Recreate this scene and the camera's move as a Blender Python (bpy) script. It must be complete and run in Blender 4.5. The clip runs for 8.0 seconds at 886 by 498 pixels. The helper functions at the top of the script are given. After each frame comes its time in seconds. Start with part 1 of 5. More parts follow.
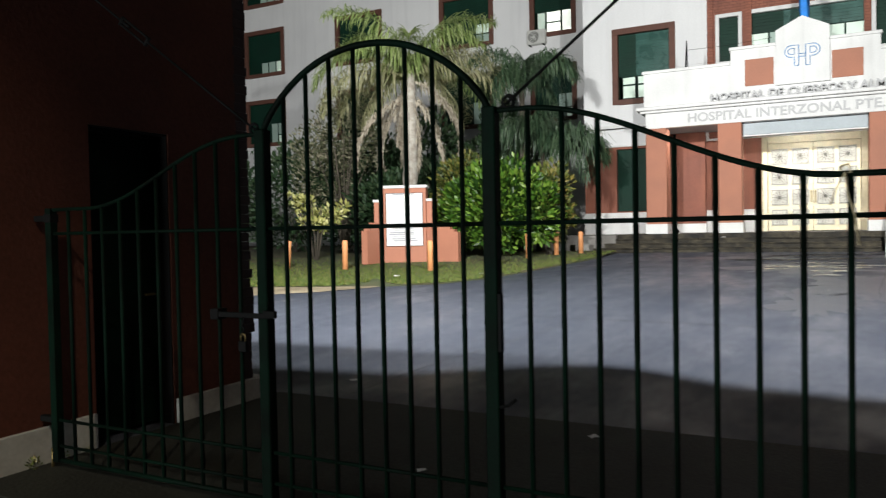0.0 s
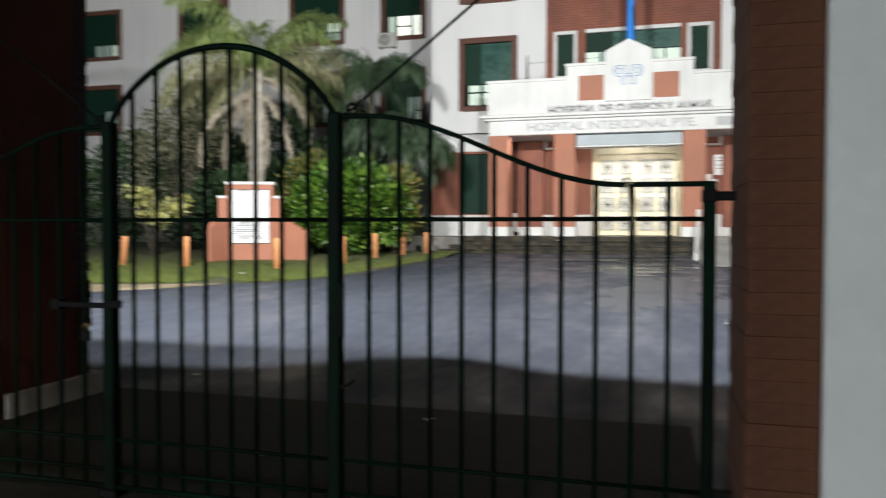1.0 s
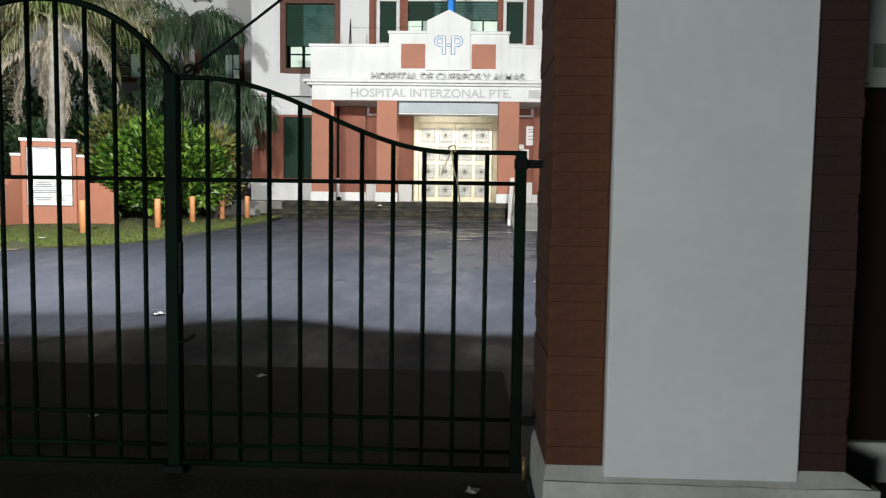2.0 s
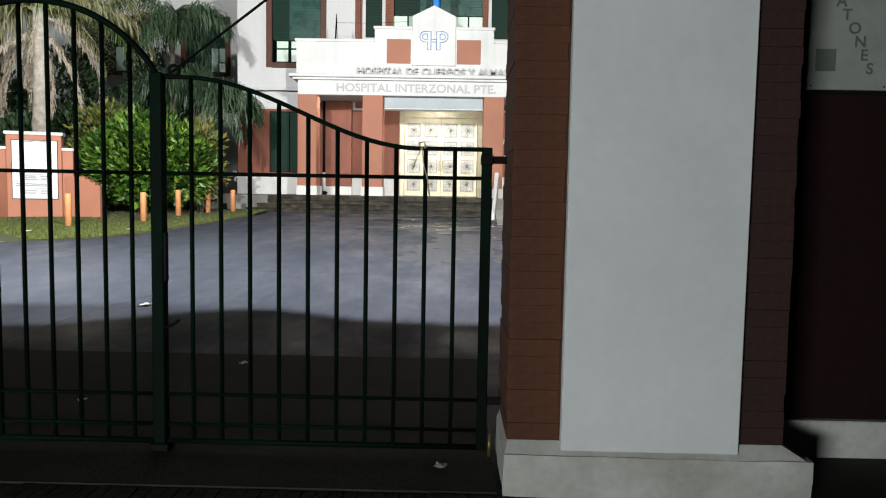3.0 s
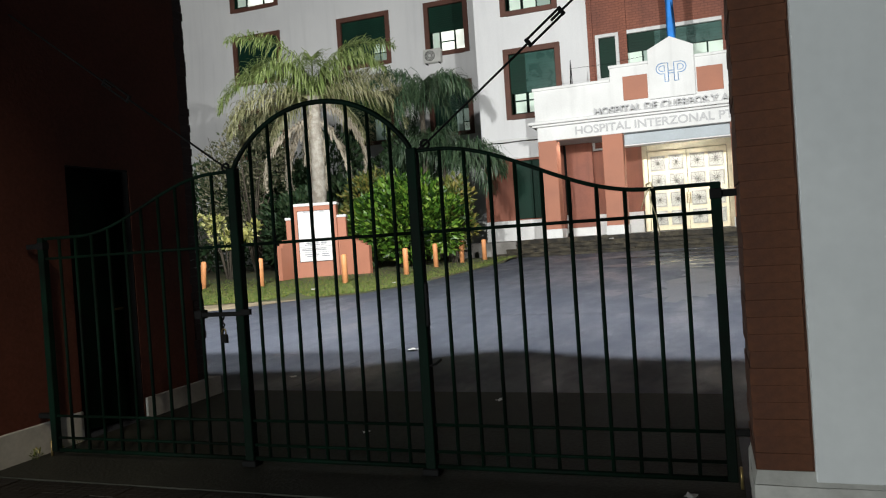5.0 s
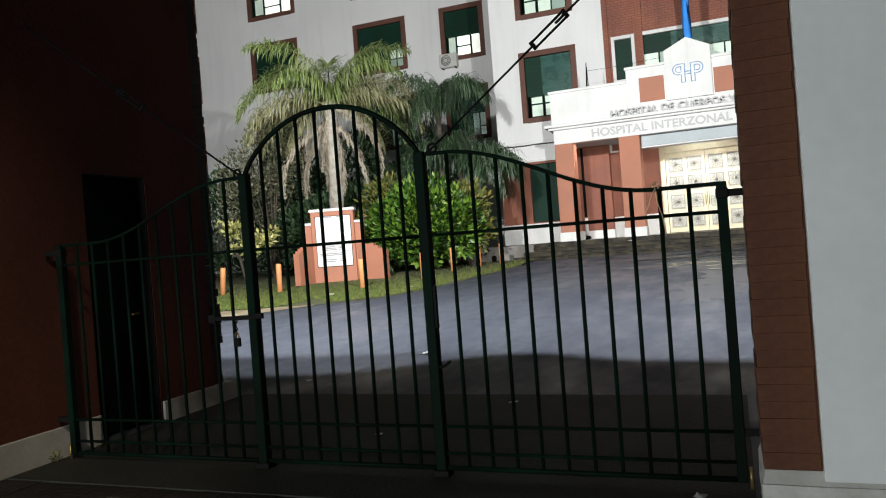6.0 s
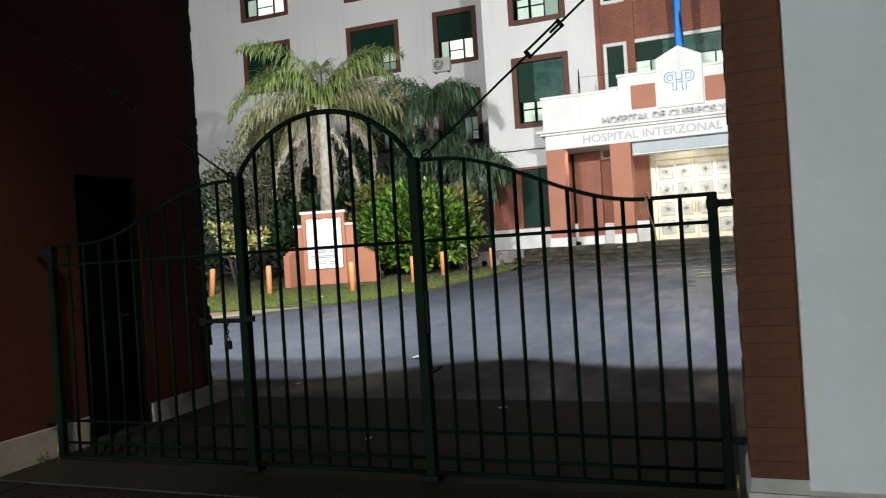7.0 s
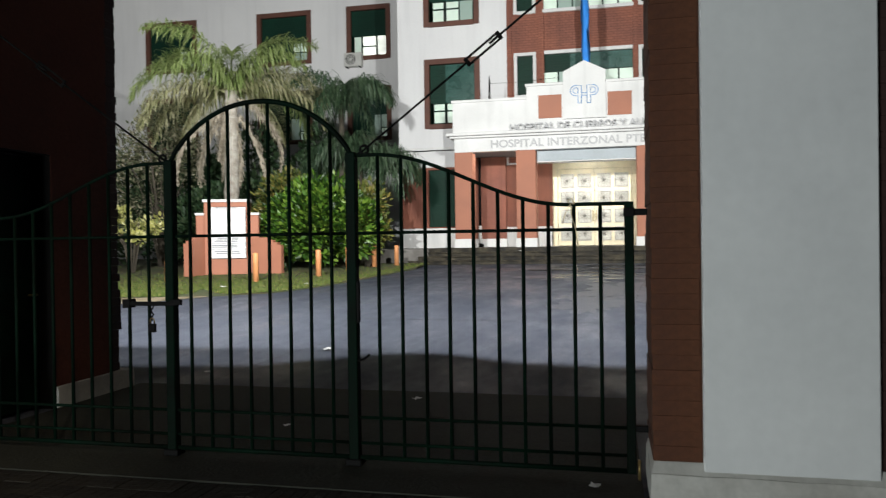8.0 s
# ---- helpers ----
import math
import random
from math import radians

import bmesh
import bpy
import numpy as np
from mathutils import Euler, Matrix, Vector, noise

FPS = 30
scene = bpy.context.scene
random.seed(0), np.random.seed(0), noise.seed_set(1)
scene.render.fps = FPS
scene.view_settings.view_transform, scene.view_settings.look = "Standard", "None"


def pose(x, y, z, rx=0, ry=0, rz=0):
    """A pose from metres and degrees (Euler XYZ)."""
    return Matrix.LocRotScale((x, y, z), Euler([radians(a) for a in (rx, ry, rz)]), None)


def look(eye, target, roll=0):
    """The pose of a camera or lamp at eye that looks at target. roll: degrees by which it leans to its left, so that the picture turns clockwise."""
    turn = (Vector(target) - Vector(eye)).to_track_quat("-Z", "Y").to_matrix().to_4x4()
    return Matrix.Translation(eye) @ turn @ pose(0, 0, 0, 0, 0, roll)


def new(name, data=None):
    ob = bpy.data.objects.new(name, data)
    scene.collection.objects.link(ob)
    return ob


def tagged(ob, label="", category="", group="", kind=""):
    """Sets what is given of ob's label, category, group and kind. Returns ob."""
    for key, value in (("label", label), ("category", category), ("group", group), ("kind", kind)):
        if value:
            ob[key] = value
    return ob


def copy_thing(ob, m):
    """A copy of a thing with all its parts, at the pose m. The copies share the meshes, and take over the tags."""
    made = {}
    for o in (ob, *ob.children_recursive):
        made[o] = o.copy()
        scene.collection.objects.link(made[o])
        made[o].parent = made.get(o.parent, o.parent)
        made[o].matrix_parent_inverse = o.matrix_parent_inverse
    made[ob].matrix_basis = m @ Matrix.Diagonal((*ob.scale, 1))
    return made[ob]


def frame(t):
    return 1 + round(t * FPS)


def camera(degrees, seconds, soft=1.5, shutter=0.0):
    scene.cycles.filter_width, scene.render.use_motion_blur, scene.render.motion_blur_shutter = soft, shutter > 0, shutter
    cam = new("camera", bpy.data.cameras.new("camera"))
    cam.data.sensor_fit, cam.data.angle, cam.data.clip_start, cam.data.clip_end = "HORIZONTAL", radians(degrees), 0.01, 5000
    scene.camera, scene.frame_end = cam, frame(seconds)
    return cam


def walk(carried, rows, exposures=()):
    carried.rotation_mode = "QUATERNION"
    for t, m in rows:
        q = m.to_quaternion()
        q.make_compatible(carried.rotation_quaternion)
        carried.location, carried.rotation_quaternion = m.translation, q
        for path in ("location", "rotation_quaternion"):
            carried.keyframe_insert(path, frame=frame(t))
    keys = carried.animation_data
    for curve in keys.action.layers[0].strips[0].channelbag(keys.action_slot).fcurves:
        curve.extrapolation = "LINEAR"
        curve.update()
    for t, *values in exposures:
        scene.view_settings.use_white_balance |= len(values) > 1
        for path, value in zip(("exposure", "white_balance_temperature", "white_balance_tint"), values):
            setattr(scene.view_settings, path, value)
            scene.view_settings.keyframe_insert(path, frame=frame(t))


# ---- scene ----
cam = camera(61.6, 8.0, soft=1.15, shutter=0.45)
PATH = [
    (0, (1.36, -3.15, 1.513), (0.447, -1.371, 1.463), -1.1),
    (0.5, (1.508, -3.314, 1.482), (0.707, -1.483, 1.413), -0.7),
    (1, (1.527, -3.468, 1.492), (0.992, -1.542, 1.439), 0.1),
    (1.5, (1.473, -3.634, 1.48), (1.332, -1.642, 1.367), 0.4),
    (3, (1.608, -4.03, 1.468), (1.58, -2.036, 1.313), 1.0),
    (3.5, (1.58, -4.14, 1.478), (1.438, -2.15, 1.326), -1.2),
    (4, (1.541, -4.272, 1.482), (1.246, -2.296, 1.421), -1.6),
    (4.5, (1.607, -4.341, 1.496), (1.052, -2.42, 1.456), -3.6),
    (5, (1.742, -4.368, 1.488), (1.063, -2.487, 1.462), -3.8),
    (6.5, (1.822, -4.378, 1.47), (1.087, -2.504, 1.461), -4.45),
    (7, (1.814, -4.404, 1.488), (1.113, -2.531, 1.485), -3.6),
    (7.5, (1.743, -4.533, 1.496), (1.173, -2.616, 1.508), -0.8),
    (8, (1.674, -4.673, 1.472), (1.232, -2.723, 1.454), -0.8),
]
walk(cam, [(t, look(eye, target, roll)) for t, eye, target, roll in PATH], exposures=[(0, 0.0), (0.5, -0.05), (1, -0.08), (1.5, -0.15), (3, 0.0), (3.5, -0.08), (4.5, -0.14), (5, -0.1), (6.5, 0.0), (7, 0.0), (8, -0.1)])

# ---- world and lights (night) ----
world = bpy.data.worlds.new("night_sky")
world.use_nodes = True
scene.world = world
bg = world.node_tree.nodes["Background"]
bg.inputs["Color"].default_value = (0.16, 0.2, 0.32, 1)
bg.inputs["Strength"].default_value = 0.012
scene.view_settings.exposure = 0.0


def spot(name, eye, target, watts, color, size, blend=0.4, radius=0.15):
    data = bpy.data.lights.new(name, "SPOT")
    data.energy, data.color, data.spot_size, data.spot_blend, data.shadow_soft_size = watts, color, radians(size), blend, radius
    ob = new(name, data)
    ob.matrix_world = look(eye, target)
    return ob


def area(name, eye, target, watts, color, w, h):
    data = bpy.data.lights.new(name, "AREA")
    data.shape, data.size, data.size_y, data.energy, data.color = "RECTANGLE", w, h, watts, color
    ob = new(name, data)
    ob.matrix_world = look(eye, target)
    return ob


# street lamp over the pavement, flood lamps of the yard, lamps under the portico
# unseen source of unknown kind, added to brighten the pillar from the street
area("street_fill_light", (-2.9, -10.5, 1.25), (1.8, -0.5, 1.6), 630, (0.945, 1.0, 0.985), 2.0, 0.8)
spot("street_lamp_light", (2.6, -7.2, 8.9), (-3.5, -1.5, 0.3), 1650, (1.0, 0.86, 0.66), 30, 1.0, 0.14)
spot("yard_flood_light", (3.5, 1.0, 6.9), (-8.0, 34.0, 3.0), 13800, (0.98, 0.99, 0.965), 165, 1.0, 0.07)
# added second flood that lifts the main block's shadow on the wing
spot("yard_flood_light", (-4.2, 1.0, 6.9), (-19.0, 34.0, 4.0), 14500, (0.98, 0.99, 0.965), 165, 1.0, 0.07)
# added fill that brightens the wing and the palm crown
spot("wing_fill_light", (-8.5, 1.0, 6.9), (-23.0, 34.0, 14.0), 9500, (0.98, 0.99, 0.965), 54, 1.0, 0.4)
area("portico_light", (0.8, 23.5, 4.83), (0.8, 24.0, 1.2), 100, (1.0, 0.98, 0.93), 1.4, 0.3)
# two added lamps that brighten the portico's side bays
area("portico_light", (-2.5, 22.96, 4.84), (-2.5, 23.6, 1.2), 45, (1.0, 0.98, 0.93), 1.0, 0.3)
area("portico_light", (4.1, 22.96, 4.84), (4.1, 23.6, 1.2), 45, (1.0, 0.98, 0.93), 1.0, 0.3)


# ---- materials ----
def node_material(name):
    m = bpy.data.materials.new(name)
    m.use_nodes = True
    return m, m.node_tree.nodes, m.node_tree.links, m.node_tree.nodes["Principled BSDF"]


def surface(name, base, rough=0.7, var=0.25, coarse=0.6, fine=30.0, bump=0.25, metal=0.0, second=None, wear=0.5, spread=0.0, shine=0.5, streak=0.0):
    """Paint, plaster, stone or metal: a base colour with stains of a second colour, fine grain and relief."""
    m, n, l, p = node_material(name)
    tc = n.new("ShaderNodeTexCoord")
    big = n.new("ShaderNodeTexNoise")
    big.inputs["Scale"].default_value, big.inputs["Detail"].default_value = coarse, 6
    l.new(tc.outputs["Object"], big.inputs["Vector"])
    small = n.new("ShaderNodeTexNoise")
    small.inputs["Scale"].default_value, small.inputs["Detail"].default_value = fine, 4
    l.new(tc.outputs["Object"], small.inputs["Vector"])
    second = second or tuple(c * (1 - var) for c in base)
    ramp = n.new("ShaderNodeValToRGB")
    ramp.color_ramp.elements[0].position, ramp.color_ramp.elements[1].position = 0.5 - wear * 0.25, 0.5 + wear * 0.25
    ramp.color_ramp.elements[0].color, ramp.color_ramp.elements[1].color = (*second, 1), (*base, 1)
    l.new(big.outputs["Fac"], ramp.inputs["Fac"])
    grain = n.new("ShaderNodeMapRange")
    grain.inputs["From Min"].default_value, grain.inputs["From Max"].default_value = 0.25, 0.75
    grain.inputs["To Min"].default_value, grain.inputs["To Max"].default_value = 1 - var * 0.6, 1 + var * 0.4
    l.new(small.outputs["Fac"], grain.inputs["Value"])
    value = grain.outputs["Result"]
    if spread:
        info = n.new("ShaderNodeObjectInfo")
        each = n.new("ShaderNodeMapRange")
        each.inputs["To Min"].default_value, each.inputs["To Max"].default_value = 1 - spread, 1 + spread
        l.new(info.outputs["Random"], each.inputs["Value"])
        mul = n.new("ShaderNodeMath")
        mul.operation = "MULTIPLY"
        l.new(value, mul.inputs[0])
        l.new(each.outputs["Result"], mul.inputs[1])
        value = mul.outputs[0]
    if streak:
        mp = n.new("ShaderNodeMapping")
        mp.inputs["Scale"].default_value = (3.2, 3.2, 0.22)
        l.new(tc.outputs["Object"], mp.inputs["Vector"])
        run = n.new("ShaderNodeTexNoise")
        run.inputs["Scale"].default_value, run.inputs["Detail"].default_value = 1.0, 5
        l.new(mp.outputs["Vector"], run.inputs["Vector"])
        dirt = n.new("ShaderNodeMapRange")
        dirt.inputs["From Min"].default_value, dirt.inputs["From Max"].default_value = 0.48, 0.78
        dirt.inputs["To Min"].default_value, dirt.inputs["To Max"].default_value = 1.0, 1 - streak
        l.new(run.outputs["Fac"], dirt.inputs["Value"])
        mul2 = n.new("ShaderNodeMath")
        mul2.operation = "MULTIPLY"
        l.new(value, mul2.inputs[0])
        l.new(dirt.outputs["Result"], mul2.inputs[1])
        value = mul2.outputs[0]
    mix = n.new("ShaderNodeVectorMath")
    mix.operation = "SCALE"
    l.new(ramp.outputs["Color"], mix.inputs[0])
    l.new(value, mix.inputs["Scale"])
    l.new(mix.outputs["Vector"], p.inputs["Base Color"])
    rr = n.new("ShaderNodeMapRange")
    rr.inputs["To Min"].default_value, rr.inputs["To Max"].default_value = max(0.02, rough - 0.12), min(1, rough + 0.1)
    l.new(big.outputs["Fac"], rr.inputs["Value"])
    l.new(rr.outputs["Result"], p.inputs["Roughness"])
    p.inputs["Metallic"].default_value = metal
    p.inputs["Specular IOR Level"].default_value = shine
    if bump:
        b = n.new("ShaderNodeBump")
        b.inputs["Strength"].default_value, b.inputs["Distance"].default_value = bump, 0.01
        l.new(small.outputs["Fac"], b.inputs["Height"])
        l.new(b.outputs["Normal"], p.inputs["Normal"])
    return m


def leafy(name, colors, rough=0.5, through_light=0.25):
    """Leaves: each island takes its own shade between the given colours."""
    m, n, l, p = node_material(name)
    geo = n.new("ShaderNodeNewGeometry")
    ramp = n.new("ShaderNodeValToRGB")
    el = ramp.color_ramp.elements
    el[0].color, el[1].color = (*colors[0], 1), (*colors[-1], 1)
    for k, c in enumerate(colors[1:-1]):
        e = el.new((k + 1) / (len(colors) - 1))
        e.color = (*c, 1)
    l.new(geo.outputs["Random Per Island"], ramp.inputs["Fac"])
    l.new(ramp.outputs["Color"], p.inputs["Base Color"])
    p.inputs["Roughness"].default_value = rough
    tr = n.new("ShaderNodeBsdfTranslucent")
    l.new(ramp.outputs["Color"], tr.inputs["Color"])
    mix = n.new("ShaderNodeMixShader")
    mix.inputs["Fac"].default_value = through_light
    l.new(p.outputs["BSDF"], mix.inputs[1])
    l.new(tr.outputs["BSDF"], mix.inputs[2])
    l.new(mix.outputs["Shader"], n["Material Output"].inputs["Surface"])
    return m


def glowing(name, color, strength):
    m, n, l, p = node_material(name)
    p.inputs["Base Color"].default_value = (*color, 1)
    tc = n.new("ShaderNodeTexCoord")
    noise_node = n.new("ShaderNodeTexNoise")
    noise_node.inputs["Scale"].default_value = 1.6
    l.new(tc.outputs["Object"], noise_node.inputs["Vector"])
    mr = n.new("ShaderNodeMapRange")
    mr.inputs["From Min"].default_value, mr.inputs["From Max"].default_value = 0.3, 0.7
    mr.inputs["To Min"].default_value, mr.inputs["To Max"].default_value = strength * 0.45, strength * 1.3
    l.new(noise_node.outputs["Fac"], mr.inputs["Value"])
    p.inputs["Emission Color"].default_value = (*color, 1)
    l.new(mr.outputs["Result"], p.inputs["Emission Strength"])
    return m


ASPHALT, an_, al_, ap_ = node_material("worn_asphalt")
tc_ = an_.new("ShaderNodeTexCoord")
mp_ = an_.new("ShaderNodeMapping")
mp_.inputs["Scale"].default_value = (1.0, 0.45, 1.0)
al_.new(tc_.outputs["Object"], mp_.inputs["Vector"])
layers = []
for scale_, detail_ in ((0.22, 3), (1.1, 8), (9.0, 6), (140.0, 2)):
    nz = an_.new("ShaderNodeTexNoise")
    nz.inputs["Scale"].default_value, nz.inputs["Detail"].default_value, nz.inputs["Roughness"].default_value = scale_, detail_, 0.62
    al_.new(mp_.outputs["Vector"], nz.inputs["Vector"])
    layers.append(nz.outputs["Fac"])
total = None
for fac, weight in zip(layers, (0.45, 0.3, 0.15, 0.1)):
    mul_ = an_.new("ShaderNodeMath")
    mul_.operation, mul_.inputs[1].default_value = "MULTIPLY", weight
    al_.new(fac, mul_.inputs[0])
    if total is None:
        total = mul_.outputs[0]
    else:
        add_ = an_.new("ShaderNodeMath")
        add_.operation = "ADD"
        al_.new(total, add_.inputs[0])
        al_.new(mul_.outputs[0], add_.inputs[1])
        total = add_.outputs[0]
rm_ = an_.new("ShaderNodeValToRGB")
rm_.color_ramp.elements[0].position, rm_.color_ramp.elements[1].position = 0.36, 0.64
rm_.color_ramp.elements[0].color, rm_.color_ramp.elements[1].color = (0.033, 0.039, 0.055, 1), (0.085, 0.093, 0.118, 1)
al_.new(total, rm_.inputs["Fac"])
al_.new(rm_.outputs["Color"], ap_.inputs["Base Color"])
rg_ = an_.new("ShaderNodeMapRange")
rg_.inputs["From Min"].default_value, rg_.inputs["From Max"].default_value, rg_.inputs["To Min"].default_value, rg_.inputs["To Max"].default_value = 0.35, 0.65, 0.76, 0.36
al_.new(layers[1], rg_.inputs["Value"])
al_.new(rg_.outputs["Result"], ap_.inputs["Roughness"])
ap_.inputs["Specular IOR Level"].default_value = 0.2
bp_ = an_.new("ShaderNodeBump")
bp_.inputs["Strength"].default_value, bp_.inputs["Distance"].default_value = 0.5, 0.008
al_.new(layers[3], bp_.inputs["Height"])
al_.new(bp_.outputs["Normal"], ap_.inputs["Normal"])
TAR = surface("dark_tar_seam", (0.052, 0.056, 0.065), 0.7, 0.3, 4, 60, 0.3)
DAMP = surface("damp_asphalt", (0.05, 0.058, 0.075), 0.1, 0.35, 2.5, 60, 0.05, second=(0.04, 0.046, 0.066), wear=0.9, shine=0.5)
HALF_DRY = surface("half_dry_asphalt", (0.072, 0.08, 0.1), 0.42, 0.35, 1.1, 60, 0.3, second=(0.05, 0.057, 0.076), wear=0.9, shine=0.3)
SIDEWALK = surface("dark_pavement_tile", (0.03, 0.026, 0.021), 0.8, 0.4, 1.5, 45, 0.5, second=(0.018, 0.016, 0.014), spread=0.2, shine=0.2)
CONCRETE = surface("grey_concrete", (0.27, 0.26, 0.24), 0.8, 0.3, 0.8, 35, 0.4, second=(0.12, 0.11, 0.1))
RAMP_PALE = surface("pale_ramp_concrete", (0.4, 0.4, 0.38), 0.8, 0.25, 1.2, 30, 0.3, second=(0.27, 0.27, 0.25), wear=0.8)
# darkened for the shade on the gateway floor; the pavement takes it too
THRESHOLD = surface("darkened_threshold_concrete", (0.042, 0.043, 0.035), 0.75, 0.45, 1.2, 40, 0.5, second=(0.027, 0.0275, 0.023), shine=0.12)
STEP = surface("worn_step_stone", (0.062, 0.052, 0.034), 0.6, 0.9, 2.6, 11, 0.6, second=(0.012, 0.01, 0.007), wear=0.5, streak=0.5, shine=0.2)
WHITE = surface("white_wall_paint", (0.76, 0.76, 0.76), 0.75, 0.08, 0.35, 18, 0.15, second=(0.68, 0.68, 0.69), wear=0.9, streak=0.07)
TRIM_WHITE = surface("white_trim_paint", (0.71, 0.71, 0.7), 0.6, 0.12, 0.8, 25, 0.1, streak=0.14)
PANEL_WHITE = surface("white_pillar_plaster", (0.72, 0.74, 0.74), 0.7, 0.06, 1.1, 14, 0.06, second=(0.58, 0.6, 0.61), wear=1.1, streak=0.06)
PLINTH = surface("chipped_white_plinth", (0.55, 0.55, 0.52), 0.8, 0.2, 2.2, 25, 0.25, second=(0.36, 0.35, 0.32), wear=0.8)
MAROON = surface("brick_red_wall_paint", (0.265, 0.094, 0.057), 0.75, 0.25, 0.7, 30, 0.2, second=(0.2, 0.068, 0.043), streak=0.3)
TERRACOTTA = surface("terracotta_column_paint", (0.41, 0.165, 0.1), 0.7, 0.15, 0.8, 30, 0.15)
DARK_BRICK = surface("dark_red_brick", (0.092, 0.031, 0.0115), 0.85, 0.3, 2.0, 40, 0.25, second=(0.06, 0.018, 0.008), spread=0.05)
WALL_RED = surface("dark_red_wall_paint", (0.108, 0.036, 0.023), 0.85, 0.3, 0.9, 35, 0.35, second=(0.08, 0.027, 0.018), shine=0.2)
# wall red with the recess's shade painted in
SHADED_WALL_RED = surface("shade_darkened_wall_red", (0.014, 0.0045, 0.004), 0.85, 0.3, 0.9, 35, 0.3, shine=0.2)
# darker copy of the brick, with the shade put into its colour
SHADED_BRICK = surface("shade_darkened_brick", (0.03, 0.009, 0.0065), 0.8, 0.3, 2.0, 40, 0.4, spread=0.12)
MORTAR = surface("red_stained_mortar", (0.08, 0.03, 0.014), 0.9, 0.3, 3, 50, 0.4)
GATE_GREEN = surface("dark_green_gate_paint", (0.0016, 0.0115, 0.006), 0.7, 0.4, 3.0, 60, 0.2, second=(0.0012, 0.004, 0.0022), shine=0.08)
SHUTTER = surface("dark_green_shutter", (0.005, 0.034, 0.021), 0.6, 0.25, 0.8, 30, 0.1, shine=0.2)
# glossier, paler shutter green; the slats' reflection is put into the colour
BLIND_PALE = surface("green_blind_with_sheen", (0.025, 0.1, 0.08), 0.3, 0.3, 2.5, 30, 0.1)
# near-black base colour carries the darkness of the unlit rooms
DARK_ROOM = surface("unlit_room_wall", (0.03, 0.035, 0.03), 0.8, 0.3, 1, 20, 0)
WINDOW_RED = surface("brown_red_window_surround", (0.125, 0.05, 0.033), 0.7, 0.25, 2, 30, 0.2)
IRON = surface("black_iron", (0.006, 0.006, 0.006), 0.7, 0.3, 4, 60, 0.2, shine=0.12)
GOLD = surface("gilded_door_frame", (0.57, 0.5, 0.34), 0.42, 0.2, 2, 20, 0.15, metal=0.25)
DOOR_PANEL = surface("pale_relief_door_panel", (0.5, 0.49, 0.43), 0.5, 0.25, 4, 30, 0.3)
DOOR_METAL = surface("dull_steel_relief", (0.15, 0.14, 0.12), 0.4, 0.2, 4, 30, 0.1, metal=0.5)
BEAM_GREY = surface("pale_blue_grey_beam", (0.42, 0.47, 0.5), 0.6, 0.15, 1, 20, 0.1)
LETTER = surface("grey_metal_letters", (0.42, 0.42, 0.43), 0.5, 0.15, 2, 20, 0.1)
BLUE = surface("blue_emblem_paint", (0.2, 0.36, 0.62), 0.5, 0.15, 3, 30, 0.1)
FLAG_BLUE = surface("blue_cloth", (0.03, 0.26, 0.8), 0.8, 0.25, 2.5, 60, 0.2)
BOLLARD = surface("orange_bollard_paint", (0.7, 0.3, 0.12), 0.6, 0.2, 3, 25, 0.2)
SIGN_WHITE = surface("white_sign_board", (0.68, 0.68, 0.68), 0.5, 0.05, 1, 10, 0.05)
SIGN_INK = surface("faded_grey_print", (0.25, 0.26, 0.28), 0.6, 0.1, 3, 20, 0)
SOIL = surface("lawn_soil", (0.06, 0.075, 0.028), 0.95, 0.5, 1.2, 40, 0.6, second=(0.085, 0.07, 0.035))
SAND = surface("pale_sandy_earth", (0.33, 0.27, 0.18), 0.95, 0.35, 1.5, 30, 0.5, second=(0.2, 0.16, 0.1))
BARK = surface("grey_palm_bark", (0.42, 0.39, 0.34), 0.9, 0.4, 4, 25, 0.8, second=(0.25, 0.22, 0.18))
TWIG = surface("brown_twig", (0.09, 0.075, 0.055), 0.9, 0.4, 5, 30, 0.5)
# plate colour lowered to hold the dimness beside the pillar
PLAQUE = surface("dull_sign_plate", (0.3, 0.32, 0.29), 0.5, 0.12, 3, 20, 0.1)
PLAQUE_INK = surface("dark_plate_letters", (0.12, 0.125, 0.115), 0.6, 0.1, 3, 20, 0)
PLAQUE_GREEN = surface("faded_green_patch", (0.11, 0.14, 0.11), 0.6, 0.1, 3, 20, 0)
BRASS = surface("dull_brass", (0.3, 0.22, 0.09), 0.4, 0.3, 5, 40, 0.2, metal=0.8)
PAPER = surface("white_litter_paper", (0.7, 0.7, 0.68), 0.8, 0.1, 5, 30, 0.1)
AC_WHITE = surface("off_white_plastic", (0.6, 0.6, 0.57), 0.5, 0.1, 3, 20, 0.05)
ROPE = surface("pale_straw_cord", (0.5, 0.42, 0.26), 0.9, 0.2, 6, 40, 0.2)
LIT = glowing("lit_room_pane", (0.95, 1.0, 0.9), 1.0)
# weakly glowing panes; on the tall windows the glow draws a reflection
GLOW_DIM = glowing("dim_glow_pane", (0.6, 0.72, 0.62), 0.28)
GLOW_TEAL = glowing("dull_glow_pane", (0.3, 0.4, 0.35), 0.1)
LAMP_GLOW = glowing("lamp_glass", (1.0, 0.95, 0.85), 6.0)



